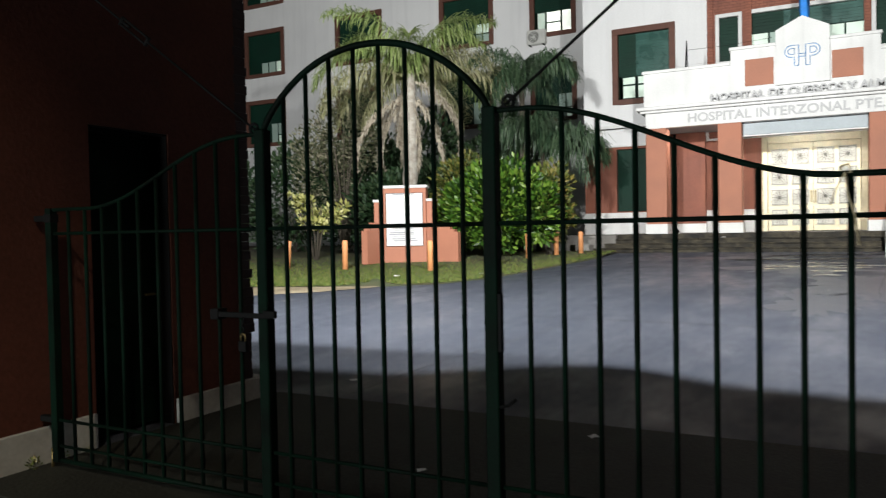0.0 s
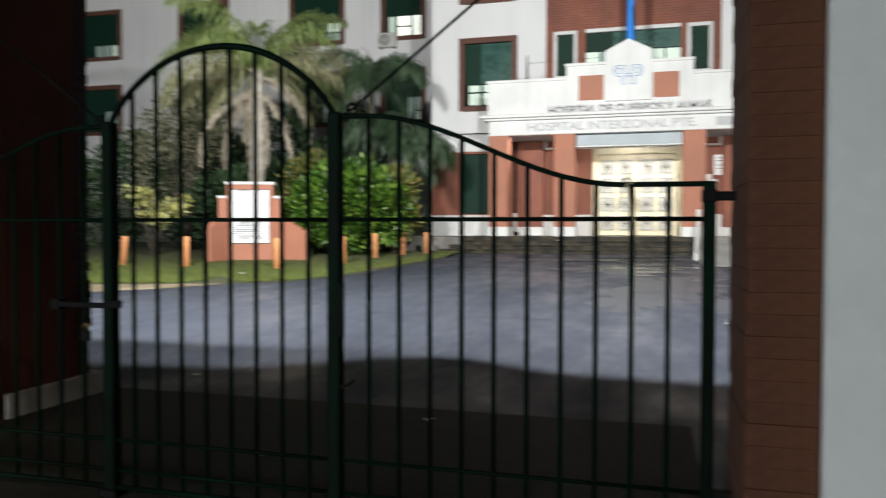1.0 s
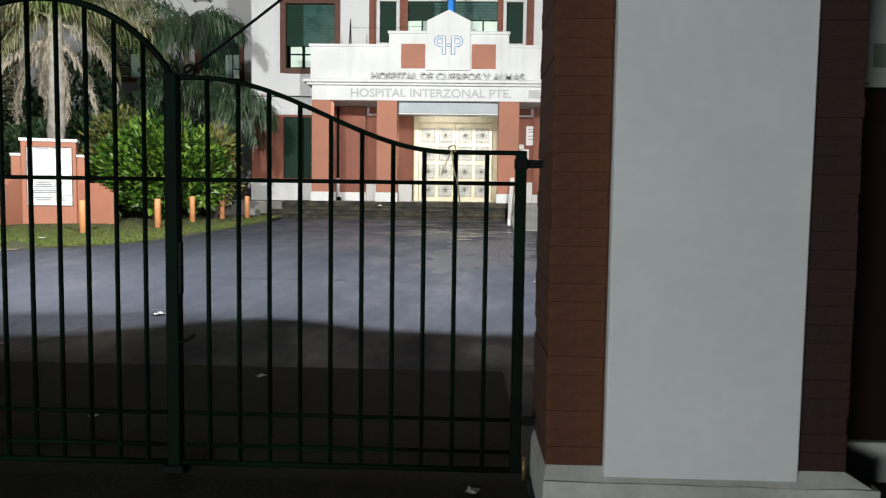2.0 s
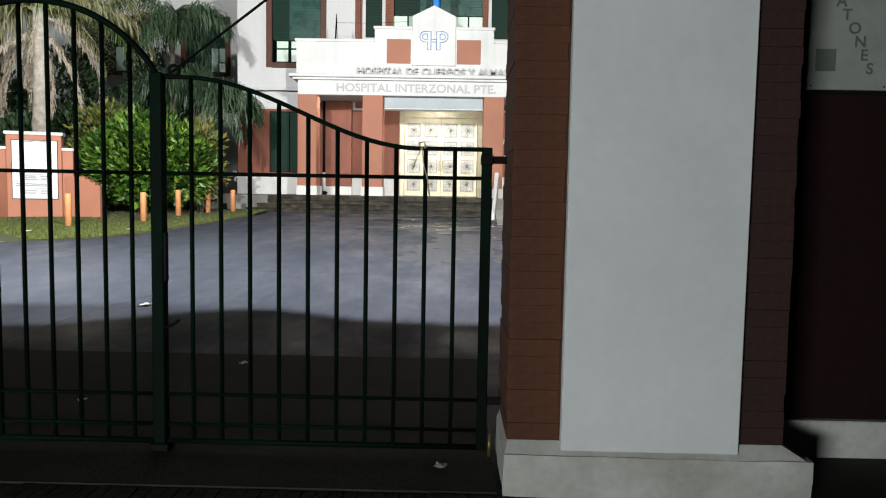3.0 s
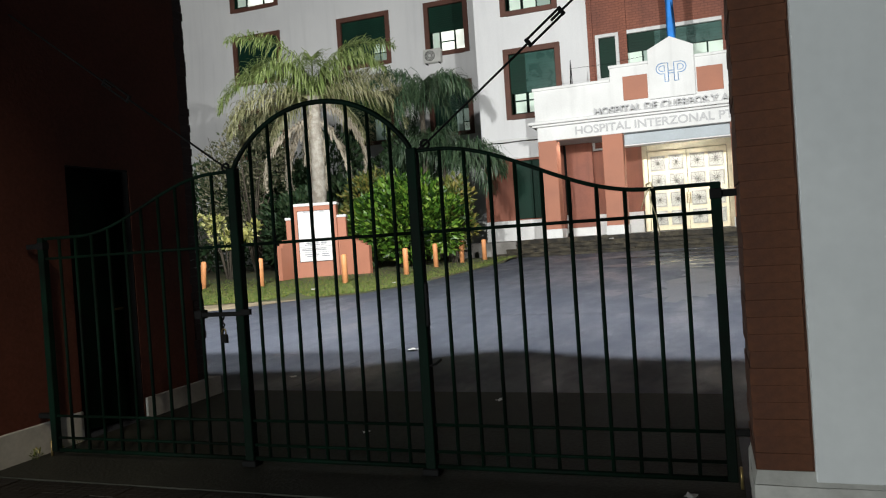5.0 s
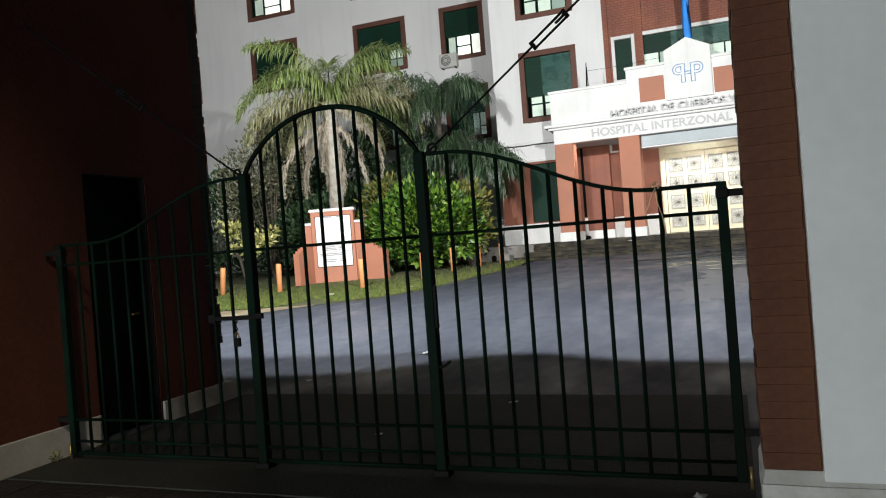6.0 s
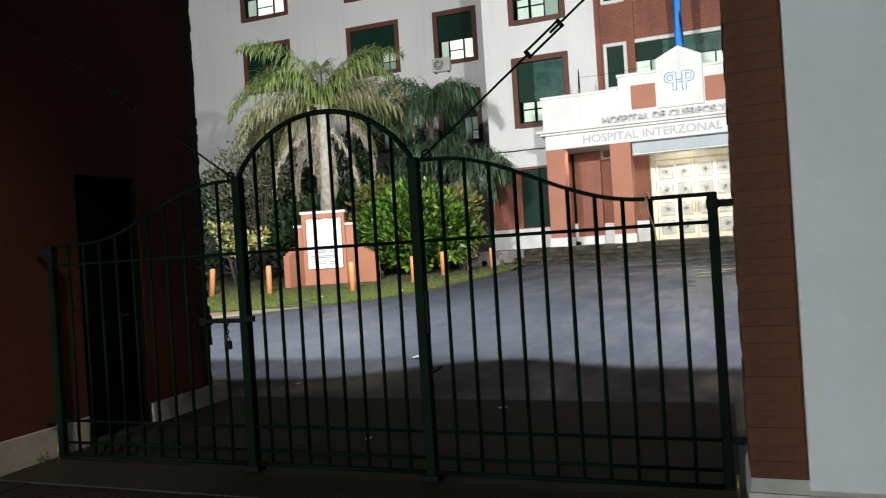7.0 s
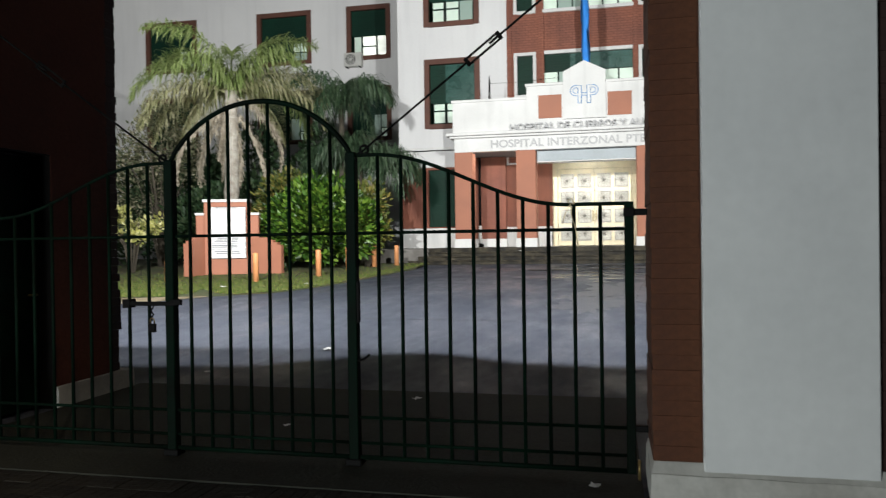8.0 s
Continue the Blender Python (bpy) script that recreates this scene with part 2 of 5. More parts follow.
def coursed(name, base, second):
    """Painted brickwork: the plain paint with thin darker joints in running courses."""
    m = surface(name, base, 0.75, 0.25, 0.7, 30, 0.2, second=second, streak=0.2)
    n, l, p = m.node_tree.nodes, m.node_tree.links, m.node_tree.nodes["Principled BSDF"]
    tc = n.new("ShaderNodeTexCoord")
    sep, com = n.new("ShaderNodeSeparateXYZ"), n.new("ShaderNodeCombineXYZ")
    l.new(tc.outputs["Object"], sep.inputs[0])
    l.new(sep.outputs["X"], com.inputs["X"])
    l.new(sep.outputs["Z"], com.inputs["Y"])
    bk = n.new("ShaderNodeTexBrick")
    l.new(com.outputs[0], bk.inputs["Vector"])
    bk.inputs["Color1"].default_value, bk.inputs["Color2"].default_value, bk.inputs["Mortar"].default_value = (1, 1, 1, 1), (0.86, 0.84, 0.84, 1), (0.6, 0.58, 0.58, 1)
    bk.inputs["Scale"].default_value, bk.inputs["Brick Width"].default_value, bk.inputs["Row Height"].default_value, bk.inputs["Mortar Size"].default_value = 1.0, 0.25, 0.1, 0.012
    old = p.inputs["Base Color"].links[0].from_socket
    mul = n.new("ShaderNodeVectorMath")
    mul.operation = "MULTIPLY"
    l.new(old, mul.inputs[0])
    l.new(bk.outputs["Color"], mul.inputs[1])
    l.new(mul.outputs["Vector"], p.inputs["Base Color"])
    return m


BAY_BRICK = coursed("brick_red_coursed_bay", (0.29, 0.103, 0.062), (0.22, 0.076, 0.048))

# ---- mesh helpers ----
def link(name, bm, material, parent=None, label=""):
    me = bpy.data.meshes.new(name)
    bm.to_mesh(me)
    bm.free()
    me.materials.append(material)
    ob = new(name, me)
    if parent:
        ob.parent = parent
    if label:
        ob["label"] = label
    return ob


def part(name, bm, material, parent, label=""):
    return link(name, bm, material, parent, label)


def thing(name, label, category, group="", at=(0, 0, 0), rz=0.0):
    ob = new(name)
    ob.empty_display_size = 0.1
    ob.location, ob.rotation_euler = at, (0, 0, radians(rz))
    return tagged(ob, label, category, group)


def structure(name, bm, material, label, category):
    return tagged(link(name, bm, material), label, category, kind="structure")


def add_box(bm, x0, x1, y0, y1, z0, z1, bevel=0.0):
    vs = [bm.verts.new(v) for v in ((x0, y0, z0), (x1, y0, z0), (x1, y1, z0), (x0, y1, z0), (x0, y0, z1), (x1, y0, z1), (x1, y1, z1), (x0, y1, z1))]
    fs = [bm.faces.new([vs[i] for i in f]) for f in ((3, 2, 1, 0), (4, 5, 6, 7), (0, 1, 5, 4), (1, 2, 6, 5), (2, 3, 7, 6), (3, 0, 4, 7))]
    if bevel:
        bmesh.ops.bevel(bm, geom=list({e for f in fs for e in f.edges}), offset=bevel, segments=1, affect="EDGES")
    return bm


def box(x0, x1, y0, y1, z0, z1, bevel=0.0):
    return add_box(bmesh.new(), x0, x1, y0, y1, z0, z1, bevel)


def boxes(rows, bevel=0.0):
    bm = bmesh.new()
    for r in rows:
        add_box(bm, *r, bevel)
    return bm


def add_tube(bm, pts, radii, sides=8):
    """A tapering tube along the points."""
    rings = []
    pts = [Vector(p) for p in pts]
    for i, p in enumerate(pts):
        way = (pts[min(i + 1, len(pts) - 1)] - pts[max(i - 1, 0)]).normalized()
        a = way.cross(Vector((0, 1, 0)) if abs(way.y) < 0.8 else Vector((1, 0, 0))).normalized()
        b = way.cross(a)
        r = radii[i] if isinstance(radii, (list, tuple)) else radii
        rings.append([bm.verts.new(p + (a * math.cos(k * math.tau / sides) + b * math.sin(k * math.tau / sides)) * r) for k in range(sides)])
    for u, v in zip(rings, rings[1:]):
        for k in range(sides):
            f = bm.faces.new((u[k], u[(k + 1) % sides], v[(k + 1) % sides], v[k]))
            f.smooth = True
    bm.faces.new(rings[0][::-1])
    bm.faces.new(rings[-1])
    return bm


def tube(pts, radii, sides=8):
    return add_tube(bmesh.new(), pts, radii, sides)


def prism(outline, y0, y1):
    """A flat outline in x and z, given thickness along y."""
    bm = bmesh.new()
    a = [bm.verts.new((x, y0, z)) for x, z in outline]
    b = [bm.verts.new((x, y1, z)) for x, z in outline]
    bm.faces.new(a)
    bm.faces.new(b[::-1])
    for k in range(len(a)):
        j = (k + 1) % len(a)
        bm.faces.new((a[j], a[k], b[k], b[j]))
    bmesh.ops.recalc_face_normals(bm, faces=bm.faces)
    return bm


def wall_rows(x0, x1, z0, z1, y0, y1, holes):
    """One wall mesh along x with openings (hx0, hx1, hz0, hz1) that go right through."""
    xs = sorted({x0, x1, *(h[0] for h in holes), *(h[1] for h in holes)})
    zs = sorted({z0, z1, *(h[2] for h in holes), *(h[3] for h in holes)})
    xs, zs = [x for x in xs if x0 <= x <= x1], [z for z in zs if z0 <= z <= z1]

    def full(i, k):
        if not (0 <= i < len(xs) - 1 and 0 <= k < len(zs) - 1):
            return False
        mx, mz = (xs[i] + xs[i + 1]) / 2, (zs[k] + zs[k + 1]) / 2
        return not any(h[0] < mx < h[1] and h[2] < mz < h[3] for h in holes)

    bm = bmesh.new()
    vert = {}

    def v(x, y, z):
        if (x, y, z) not in vert:
            vert[x, y, z] = bm.verts.new((x, y, z))
        return vert[x, y, z]

    for i in range(len(xs) - 1):
        for k in range(len(zs) - 1):
            if not full(i, k):
                continue
            a, b, c, d = xs[i], xs[i + 1], zs[k], zs[k + 1]
            bm.faces.new((v(a, y0, c), v(b, y0, c), v(b, y0, d), v(a, y0, d)))
            bm.faces.new((v(a, y1, d), v(b, y1, d), v(b, y1, c), v(a, y1, c)))
            if not full(i - 1, k):
                bm.faces.new((v(a, y1, c), v(a, y0, c), v(a, y0, d), v(a, y1, d)))
            if not full(i + 1, k):
                bm.faces.new((v(b, y0, c), v(b, y1, c), v(b, y1, d), v(b, y0, d)))
            if not full(i, k - 1):
                bm.faces.new((v(a, y0, c), v(a, y1, c), v(b, y1, c), v(b, y0, c)))
            if not full(i, k + 1):
                bm.faces.new((v(a, y1, d), v(a, y0, d), v(b, y0, d), v(b, y1, d)))
    return bm


def text_mesh(body, size, depth):
    cu = bpy.data.curves.new("text", "FONT")
    cu.body, cu.size, cu.extrude, cu.offset = body, size, depth, size * 0.018
    tmp = bpy.data.objects.new("text", cu)
    scene.collection.objects.link(tmp)
    me = bpy.data.meshes.new_from_object(tmp.evaluated_get(bpy.context.evaluated_depsgraph_get()))
    bpy.data.objects.remove(tmp)
    return me


def lettering(body, size, at, material, parent, label, depth=0.02, squeeze=1.0):
    """Raised letters in a row along x, each a part of its own."""
    right = lambda s: max(v.co.x for v in text_mesh(s, size, depth).vertices)
    for k, c in enumerate(body):
        if c == " ":
            continue
        me = text_mesh(c, size, depth)
        x = right(body[:k + 1]) - max(v.co.x for v in me.vertices)
        me.materials.clear()
        me.materials.append(material)
        ob = new("letter", me)
        ob.parent = parent
        ob.matrix_basis = pose(at[0] + x * squeeze, at[1], at[2], 90) @ Matrix.Diagonal((squeeze, 1, 1, 1))
        ob["label"] = label


def ground_z(x, y):
    return 0.0375 * (min(max(y, 3.0), 21.0) - 3.0)


# ---- ground ----
bm = bmesh.new()
ys = [-600, -40, -0.46, 0.2, 1.5, 3, 5, 7.5, 10, 12.5, 15, 17.5, 21, 60, 700]
xs = [-600, -60, -25, -15, -10, -6, -3, 0, 3, 6, 10, 20, 60, 600]
grid = [[bm.verts.new((x, y, ground_z(x, y) - (0.05 if y < -0.4 else 0))) for x in xs] for y in ys]
for r in range(len(ys) - 1):
    for c in range(len(xs) - 1):
        bm.faces.new((grid[r][c], grid[r][c + 1], grid[r + 1][c + 1], grid[r + 1][c]))
structure("ground", bm, ASPHALT, "bluish grey damp asphalt driveway of the yard", "driveway")

# tar seams and cracks across the driveway
rnd = random.Random(15)
for pts in (((-2.6, 2.4), (-2.58, 3.2), (-2.45, 4.3), (-2.2, 5.4), (-1.9, 7.0)), ((-2.9, 7.55), (-1.2, 7.5), (0.55, 7.38), (2.4, 7.3)), ((2.15, 10.6), (2.22, 12.0), (2.5, 14.8), (2.75, 17.8)), ((-4.0, 12.6), (-1.5, 12.2), (1.0, 12.35), (4.5, 12.1)), ((-1.4, 1.2), (0.3, 1.9), (1.9, 2.6), (3.5, 3.0))):
    bm = bmesh.new()
    path = []
    for (xa, ya), (xb, yb) in zip(pts, pts[1:]):
        for k in range(9):
            path.append((xa + (xb - xa) * k / 9 + rnd.uniform(-0.015, 0.015), ya + (yb - ya) * k / 9 + rnd.uniform(-0.015, 0.015)))
    sides_ = []
    for k, (x, y) in enumerate(path):
        x2, y2 = path[min(k + 1, len(path) - 1)]
        x1, y1 = path[max(k - 1, 0)]
        n_ = Vector((y1 - y2, x2 - x1, 0)).normalized() * rnd.uniform(0.006, 0.016)
        z = ground_z(x, y) + 0.003
        sides_.append((bm.verts.new((x + n_.x, y + n_.y, z)), bm.verts.new((x - n_.x, y - n_.y, z))))
    for p, q in zip(sides_, sides_[1:]):
        bm.faces.new((p[1], q[1], q[0], p[0]))
    structure("seam", bm, TAR, "dark tar-filled seam in the asphalt", "seam")

# damp patches before the steps, and half-dry sheets of damp round them
def patch(name, cx, cy, rx, ry, lift, rough, material, label, category):
    bm = bmesh.new()
    ring = []
    for k in range(72):
        t_ = math.tau * k / 72
        q = 0.8 + rough * noise.noise(Vector((math.cos(t_) * 3.4 + cx * 5, math.sin(t_) * 3.4, cy * 3))) + rnd.uniform(-0.06, 0.06)
        x, y = cx + rx * q * math.cos(t_), cy + ry * q * math.sin(t_)
        ring.append((x, y))
    hub = bm.verts.new((cx, cy, ground_z(cx, cy) + lift))
    vs = [bm.verts.new((x, y, ground_z(x, y) + lift)) for x, y in ring]
    for k in range(72):
        bm.faces.new((hub, vs[k], vs[(k + 1) % 72]))
    structure(name, bm, material, label, category)


rnd = random.Random(12)
for cx, cy, rx, ry in ((2.0, 12.5, 1.4, 2.4), (0.9, 15.8, 1.7, 1.5), (3.1, 9.3, 0.9, 2.0), (-0.6, 18.7, 2.0, 0.8), (1.2, 9.8, 0.8, 1.6)):
    patch("damp_sheet", cx, cy, rx, ry, 0.003, 0.6, HALF_DRY, "half-dry damp sheet on the asphalt", "damp patch")
for cx, cy, rx, ry in ((1.8, 18.7, 0.9, 0.28), (2.5, 16.6, 0.8, 0.2), (1.0, 19.6, 1.2, 0.22), (2.9, 17.4, 0.35, 0.14), (2.7, 13.4, 0.3, 0.12), (0.9, 16.3, 0.9, 0.26), (1.3, 17.3, 0.8, 0.22), (1.6, 15.2, 0.4, 0.15), (0.4, 18.2, 1.2, 0.25), (1.4, 14.3, 0.25, 0.1), (1.9, 16.0, 0.5, 0.12), (0.3, 15.6, 0.35, 0.1), (2.0, 20.1, 0.9, 0.2)):
    patch("damp_patch", cx, cy, rx * 1.15, ry * 1.25, 0.007, 0.8, DAMP, "wet glossy patch on the asphalt", "puddle")

# lawn: a low raised bed with a curved kerbless edge
LAWN_EDGE = [(-34, 9.0), (-20, 9.3), (-13, 9.6), (-9.3, 10.25), (-7.4, 10.75), (-6.2, 11.5), (-5.6, 12.7), (-5.3, 14.2), (-4.95, 16.5), (-4.6, 18.9), (-4.75, 20.0), (-5.3, 20.75)]


def lawn_front(x):
    for (xa, ya), (xb, yb) in zip(LAWN_EDGE, LAWN_EDGE[1:10]):
        if xa <= x <= xb:
            return ya + (yb - ya) * (x - xa) / (xb - xa)
    return 99


bm = bmesh.new()
cols = []
for x, y in LAWN_EDGE:
    y2 = 34.3 if x < -7.2 else 25.4 if x < -5.5 else 20.9
    col = []
    for k in range(9):
        yy = y + (y2 - y) * (k / 8) ** 1.4
        col.append(bm.verts.new((x, yy, ground_z(x, yy) + (0.006 if k == 0 else 0.05))))
    cols.append(col)
for a, b in zip(cols, cols[1:]):
    for k in range(8):
        bm.faces.new((a[k], b[k], b[k + 1], a[k + 1]))
structure("lawn", bm, SOIL, "patchy green lawn with bare earth along its edge", "lawn")

bm = bmesh.new()
edge = [(-34, 9.0), (-20, 9.3), (-13, 9.6), (-11, 9.93), (-9.3, 10.25), (-8.2, 10.53), (-7.4, 10.75)]
fronts = [1.5, 1.5, 1.6, 1.6, 1.4, 0.9, 0.08]
rows_ = [(bm.verts.new((x, y + 0.03, ground_z(x, y) + 0.02)), bm.verts.new((x, y - w, ground_z(x, y - w) + 0.012))) for (x, y), w in zip(edge, fronts)]
for p, q in zip(rows_, rows_[1:]):
    bm.faces.new((p[1], q[1], q[0], p[0]))
structure("earth_strip", bm, SAND, "bare sandy strip between lawn and driveway", "path")

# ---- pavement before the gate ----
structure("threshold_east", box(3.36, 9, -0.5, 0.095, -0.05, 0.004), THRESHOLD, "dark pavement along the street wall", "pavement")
# this slab holds the gateway's shade as a darker floor colour
structure("threshold", box(-3.28, 1.84, -0.5, 2.4, -0.05, 0.006), THRESHOLD, "stained concrete floor of the gateway, darkened in colour for the shade", "threshold")
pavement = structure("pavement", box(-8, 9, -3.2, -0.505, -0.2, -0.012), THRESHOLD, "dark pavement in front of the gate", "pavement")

# ---- gatehouse wall on the arch's one side, with its doorway ----
LX = -3.3
left_wall = structure("wall_west", boxes([(LX - 0.35, LX, -0.6, 0.43, 0.0, 4.41), (LX - 0.35, LX, 0.43, 1.15, 2.32, 4.41), (LX - 0.35, LX, 1.15, 1.93, 0.0, 4.41)]), WALL_RED,
                      "dark red painted brick side wall of the gateway", "wall")
structure("wall_west_front", box(-9, LX - 0.352, -0.6, -0.3, 0, 5.0), WALL_RED, "dark red street wall beside the gateway", "wall")
structure("wall_west_back", box(-9, LX - 0.352, 1.75, 2.0, 0, 5.0), WALL_RED, "dark red yard side of the gatehouse", "wall")
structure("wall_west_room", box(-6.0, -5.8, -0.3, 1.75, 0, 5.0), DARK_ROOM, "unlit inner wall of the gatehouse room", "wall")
structure("baseboard_west", boxes([(LX + 0.001, LX + 0.03, -0.62, 0.42, 0.0, 0.25), (LX - 0.2, LX + 0.03, 2.085, 2.27, 0.0, 0.19), (LX + 0.001, LX + 0.03, 1.16, 2.082, 0.0, 0.2)], 0.006), PLINTH, "chipped white painted plinth along the gateway wall", "plinth")
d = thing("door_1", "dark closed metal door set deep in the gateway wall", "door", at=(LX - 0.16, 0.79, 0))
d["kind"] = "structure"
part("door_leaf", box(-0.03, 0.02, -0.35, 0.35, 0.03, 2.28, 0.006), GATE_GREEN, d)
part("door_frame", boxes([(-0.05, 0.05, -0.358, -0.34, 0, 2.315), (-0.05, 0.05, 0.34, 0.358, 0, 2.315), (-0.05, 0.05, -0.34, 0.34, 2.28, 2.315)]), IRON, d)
# added dark cover, so the reveal's shade is in its colour
part("lining", boxes([(-0.18, 0.155, 0.348, 0.3585, 0.0, 2.318), (-0.18, 0.155, -0.3585, -0.348, 0.0, 2.318), (-0.18, 0.155, -0.348, 0.348, 2.306, 2.318)]), IRON, d, "dark boards added for the shade on the doorway reveal")
part("door_handle", tube([(0.02, 0.28, 1.05), (0.06, 0.28, 1.05), (0.06, 0.18, 1.05)], 0.01), BRASS, d)

# ---- pillar and wall on the other side ----
PX0, PW0, PW1, PX1 = 1.885, 2.145, 3.0, 3.23
pillar = structure("wall_east_pillar", boxes([(PX0 + 0.006, PX1 - 0.012, -0.4585, 0.15, 0.0, 4.41)]), MORTAR, "red brick pillar with a white plaster panel", "pillar")
part("panel", box(PW0, PW1, -0.512, -0.42, 0.225, 4.41, 0.004), PANEL_WHITE, pillar, "grey white plaster panel with faint stains")
bm = box(PX0 - 0.015, PX1 + 0.12, -0.535, 0.1, 0.0, 0.205)
bmesh.ops.subdivide_edges(bm, edges=bm.edges, cuts=9, use_grid_fill=True)
for v in bm.verts:
    v.co += Vector((noise.noise(v.co * 9), noise.noise(v.co * 9 + Vector((5, 0, 0))), noise.noise(v.co * 11 + Vector((0, 7, 0))))) * 0.008
part("plinth", bm, PLINTH, pillar, "chipped white plinth with a rough top")
bm = bmesh.new()
a = [(PX0 - 0.015, -0.53), (PX1 + 0.1, -0.53), (PX1 + 0.1, 0.1), (PX0 - 0.015, 0.1)]
b = [(PX0 + 0.005, -0.47), (PX1 - 0.005, -0.47), (PX1 - 0.005, 0.08), (PX0 + 0.005, 0.08)]
va, vb = [bm.verts.new((*p, 0.2)) for p in a], [bm.verts.new((*p, 0.262)) for p in b]
for k in range(4):
    bm.faces.new((va[k], va[(k + 1) % 4], vb[(k + 1) % 4], vb[k]))
bm.faces.new(vb)
part("mortar_slope", bm, PLINTH, pillar)
structure("wall_east", box(PX1 - 0.012, 9, 0.16, 0.5, 0.0, 4.41), SHADED_WALL_RED, "red recessed street wall, darkened in its colour for the shade", "wall")
structure("baseboard_east", box(PX1 + 0.125, 9, 0.1, 0.157, 0.0, 0.215, 0.006), PLINTH, "white painted plinth along the street wall", "plinth")
structure("wall_east_side", box(PX0 + 0.25, PX0 + 0.5, 0.502, 1.1, 0.0, 4.41), WALL_RED, "dark red inner wall of the gateway", "wall")
structure("wall_east_back", box(PX0 + 0.25, 9, 1.103, 1.4, 0.0, 4.41), WALL_RED, "dark red yard side of the gateway wall", "wall")

# roof of the gateway, out of view; its two noses shape the drive's shadow
nose = [(-9, -0.62), (9, -0.62), (9, 1.86), (2.95, 1.86), (2.63, 1.9), (2.4, 2.02), (2.25, 2.04), (2.08, 1.98), (1.72, 1.73), (1.3, 1.68), (-2.5, 1.86), (-2.84, 1.9), (-3.07, 2.02), (-3.26, 2.04), (-3.39, 1.98), (-3.75, 1.73), (-4.0, 1.68), (-9, 1.6)]
bm = bmesh.new()
lo, hi = [bm.verts.new((x, y, 4.42)) for x, y in nose], [bm.verts.new((x, y, 4.9)) for x, y in nose]
bm.faces.new(lo[::-1])
bm.faces.new(hi)
for k in range(len(nose)):
    j = (k + 1) % len(nose)
    bm.faces.new((lo[k], lo[j], hi[j], hi[k]))
structure("roof", bm, WALL_RED, "unseen flat roof slab over the gateway, noses added to shape the shadow", "roof")
# bodies for the unseen floods; the last two belong to the added ones
for n_, (fx, fy, fz) in enumerate(((3.5, 0.9, 6.9), (-4.2, 0.9, 6.9), (-8.5, 0.9, 6.9))):
    fl = thing("flood_lamp", "grey flood lamp placed out of view on a pole above the gateway roof", "lamp", at=(fx, fy - 0.1, 4.9))
    part("pole", tube([(0, 0, 0), (0, 0, 2.0)], 0.03), IRON, fl)
    part("housing", box(-0.2, 0.2, -0.12, -0.02, 1.9, 2.2, 0.01), IRON, fl)

# ---- gate: two leaves with a fixed arched middle ----
def right_top(u):
    """Height of a leaf's top rail, from the middle post (0) to the hinge post (1)."""
    s = min(max((u - 0.08) / 0.72, 0), 1)
    dip = (1 - math.cos(math.pi * s)) / 2
    return 2.055 - 0.36 * dip


def arch_top(u):
    """Height of the arch between the middle posts, u from 0 to 1."""
    return 2.05 + 0.4 * max(0.0, 1 - abs(2 * u - 1.0) ** 2.1) ** 0.8


def leaf(at, side, label):
    """A leaf that hangs from its far post; side +1 runs to +x, -1 to -x."""
    g = thing("gate_leaf", label, "gate", "leaves of the gate", at=at)
    w = 1.78
    part("rail", tube([(side * w * k / 28, 0, right_top(k / 28)) for k in range(29)], 0.012), GATE_GREEN, g)
    for z, r in ((1.54, 0.0105), (0.32, 0.011), (0.15, 0.011), (0.055, 0.017)):
        part("rail", tube([(side * 0.03, 0.0, z), (side * w, 0.0, z)], r, 6), GATE_GREEN, g)
    for k in range(1, 11):
        x = 0.021 + 0.1588 * k
        part("bar", tube([(side * x, 0, 0.06), (side * x, 0, right_top(x / w))], 0.0125, 7), GATE_GREEN, g)
    part("post", box(side * w - 0.028, side * w + 0.028, -0.028, 0.028, 0.045, 1.705, 0.005), GATE_GREEN, g)
    part("hinge", boxes([(min(side * w, side * (w + 0.15)), max(side * w, side * (w + 0.15)), -0.02, 0.02, 1.62, 1.66), (side * w - 0.033, side * w + 0.033, -0.033, 0.033, 1.612, 1.668)], 0.004), IRON, g)
    part("hinge", boxes([(min(side * w, side * (w + 0.15)), max(side * w, side * (w + 0.15)), -0.02, 0.02, 0.3, 0.34)], 0.004), IRON, g)
    part("pivot", tube([(side * (w + 0.045), -0.01, 0.0), (side * (w + 0.045), -0.01, 0.13)], 0.009, 6), BRASS, g, "worn pivot pin")
    return g


leaf((0, 0, 0), 1, "dark green iron bar gate leaf with a curved top rail")
leaf((-1.345, 0, 0), -1, "dark green iron bar gate leaf with a curved top, chained shut")
g = thing("gate_arch", "arched dark green iron middle part of the gate between two posts", "gate", at=(-1.345, 0, 0))
part("rail", tube([(1.345 * k / 40, 0, arch_top(k / 40)) for k in range(41)], 0.0175), GATE_GREEN, g)
for z, r in ((1.54, 0.0105), (0.32, 0.011), (0.15, 0.011), (0.055, 0.017)):
    part("rail", tube([(0.03, 0, z), (1.315, 0, z)], r, 6), GATE_GREEN, g)
for k in range(1, 9):
    x = 1.345 * k / 9
    part("bar", tube([(x, 0, 0.06), (x, 0, arch_top(k / 9))], 0.0125, 7), GATE_GREEN, g)
for x in (0.0, 1.345):
    part("post", box(x - 0.034, x + 0.034, -0.034, 0.034, 0.02, 2.075, 0.006), GATE_GREEN, g)
    part("foot", box(x - 0.055, x + 0.055, -0.05, 0.05, 0.006, 0.05, 0.006), IRON, g)
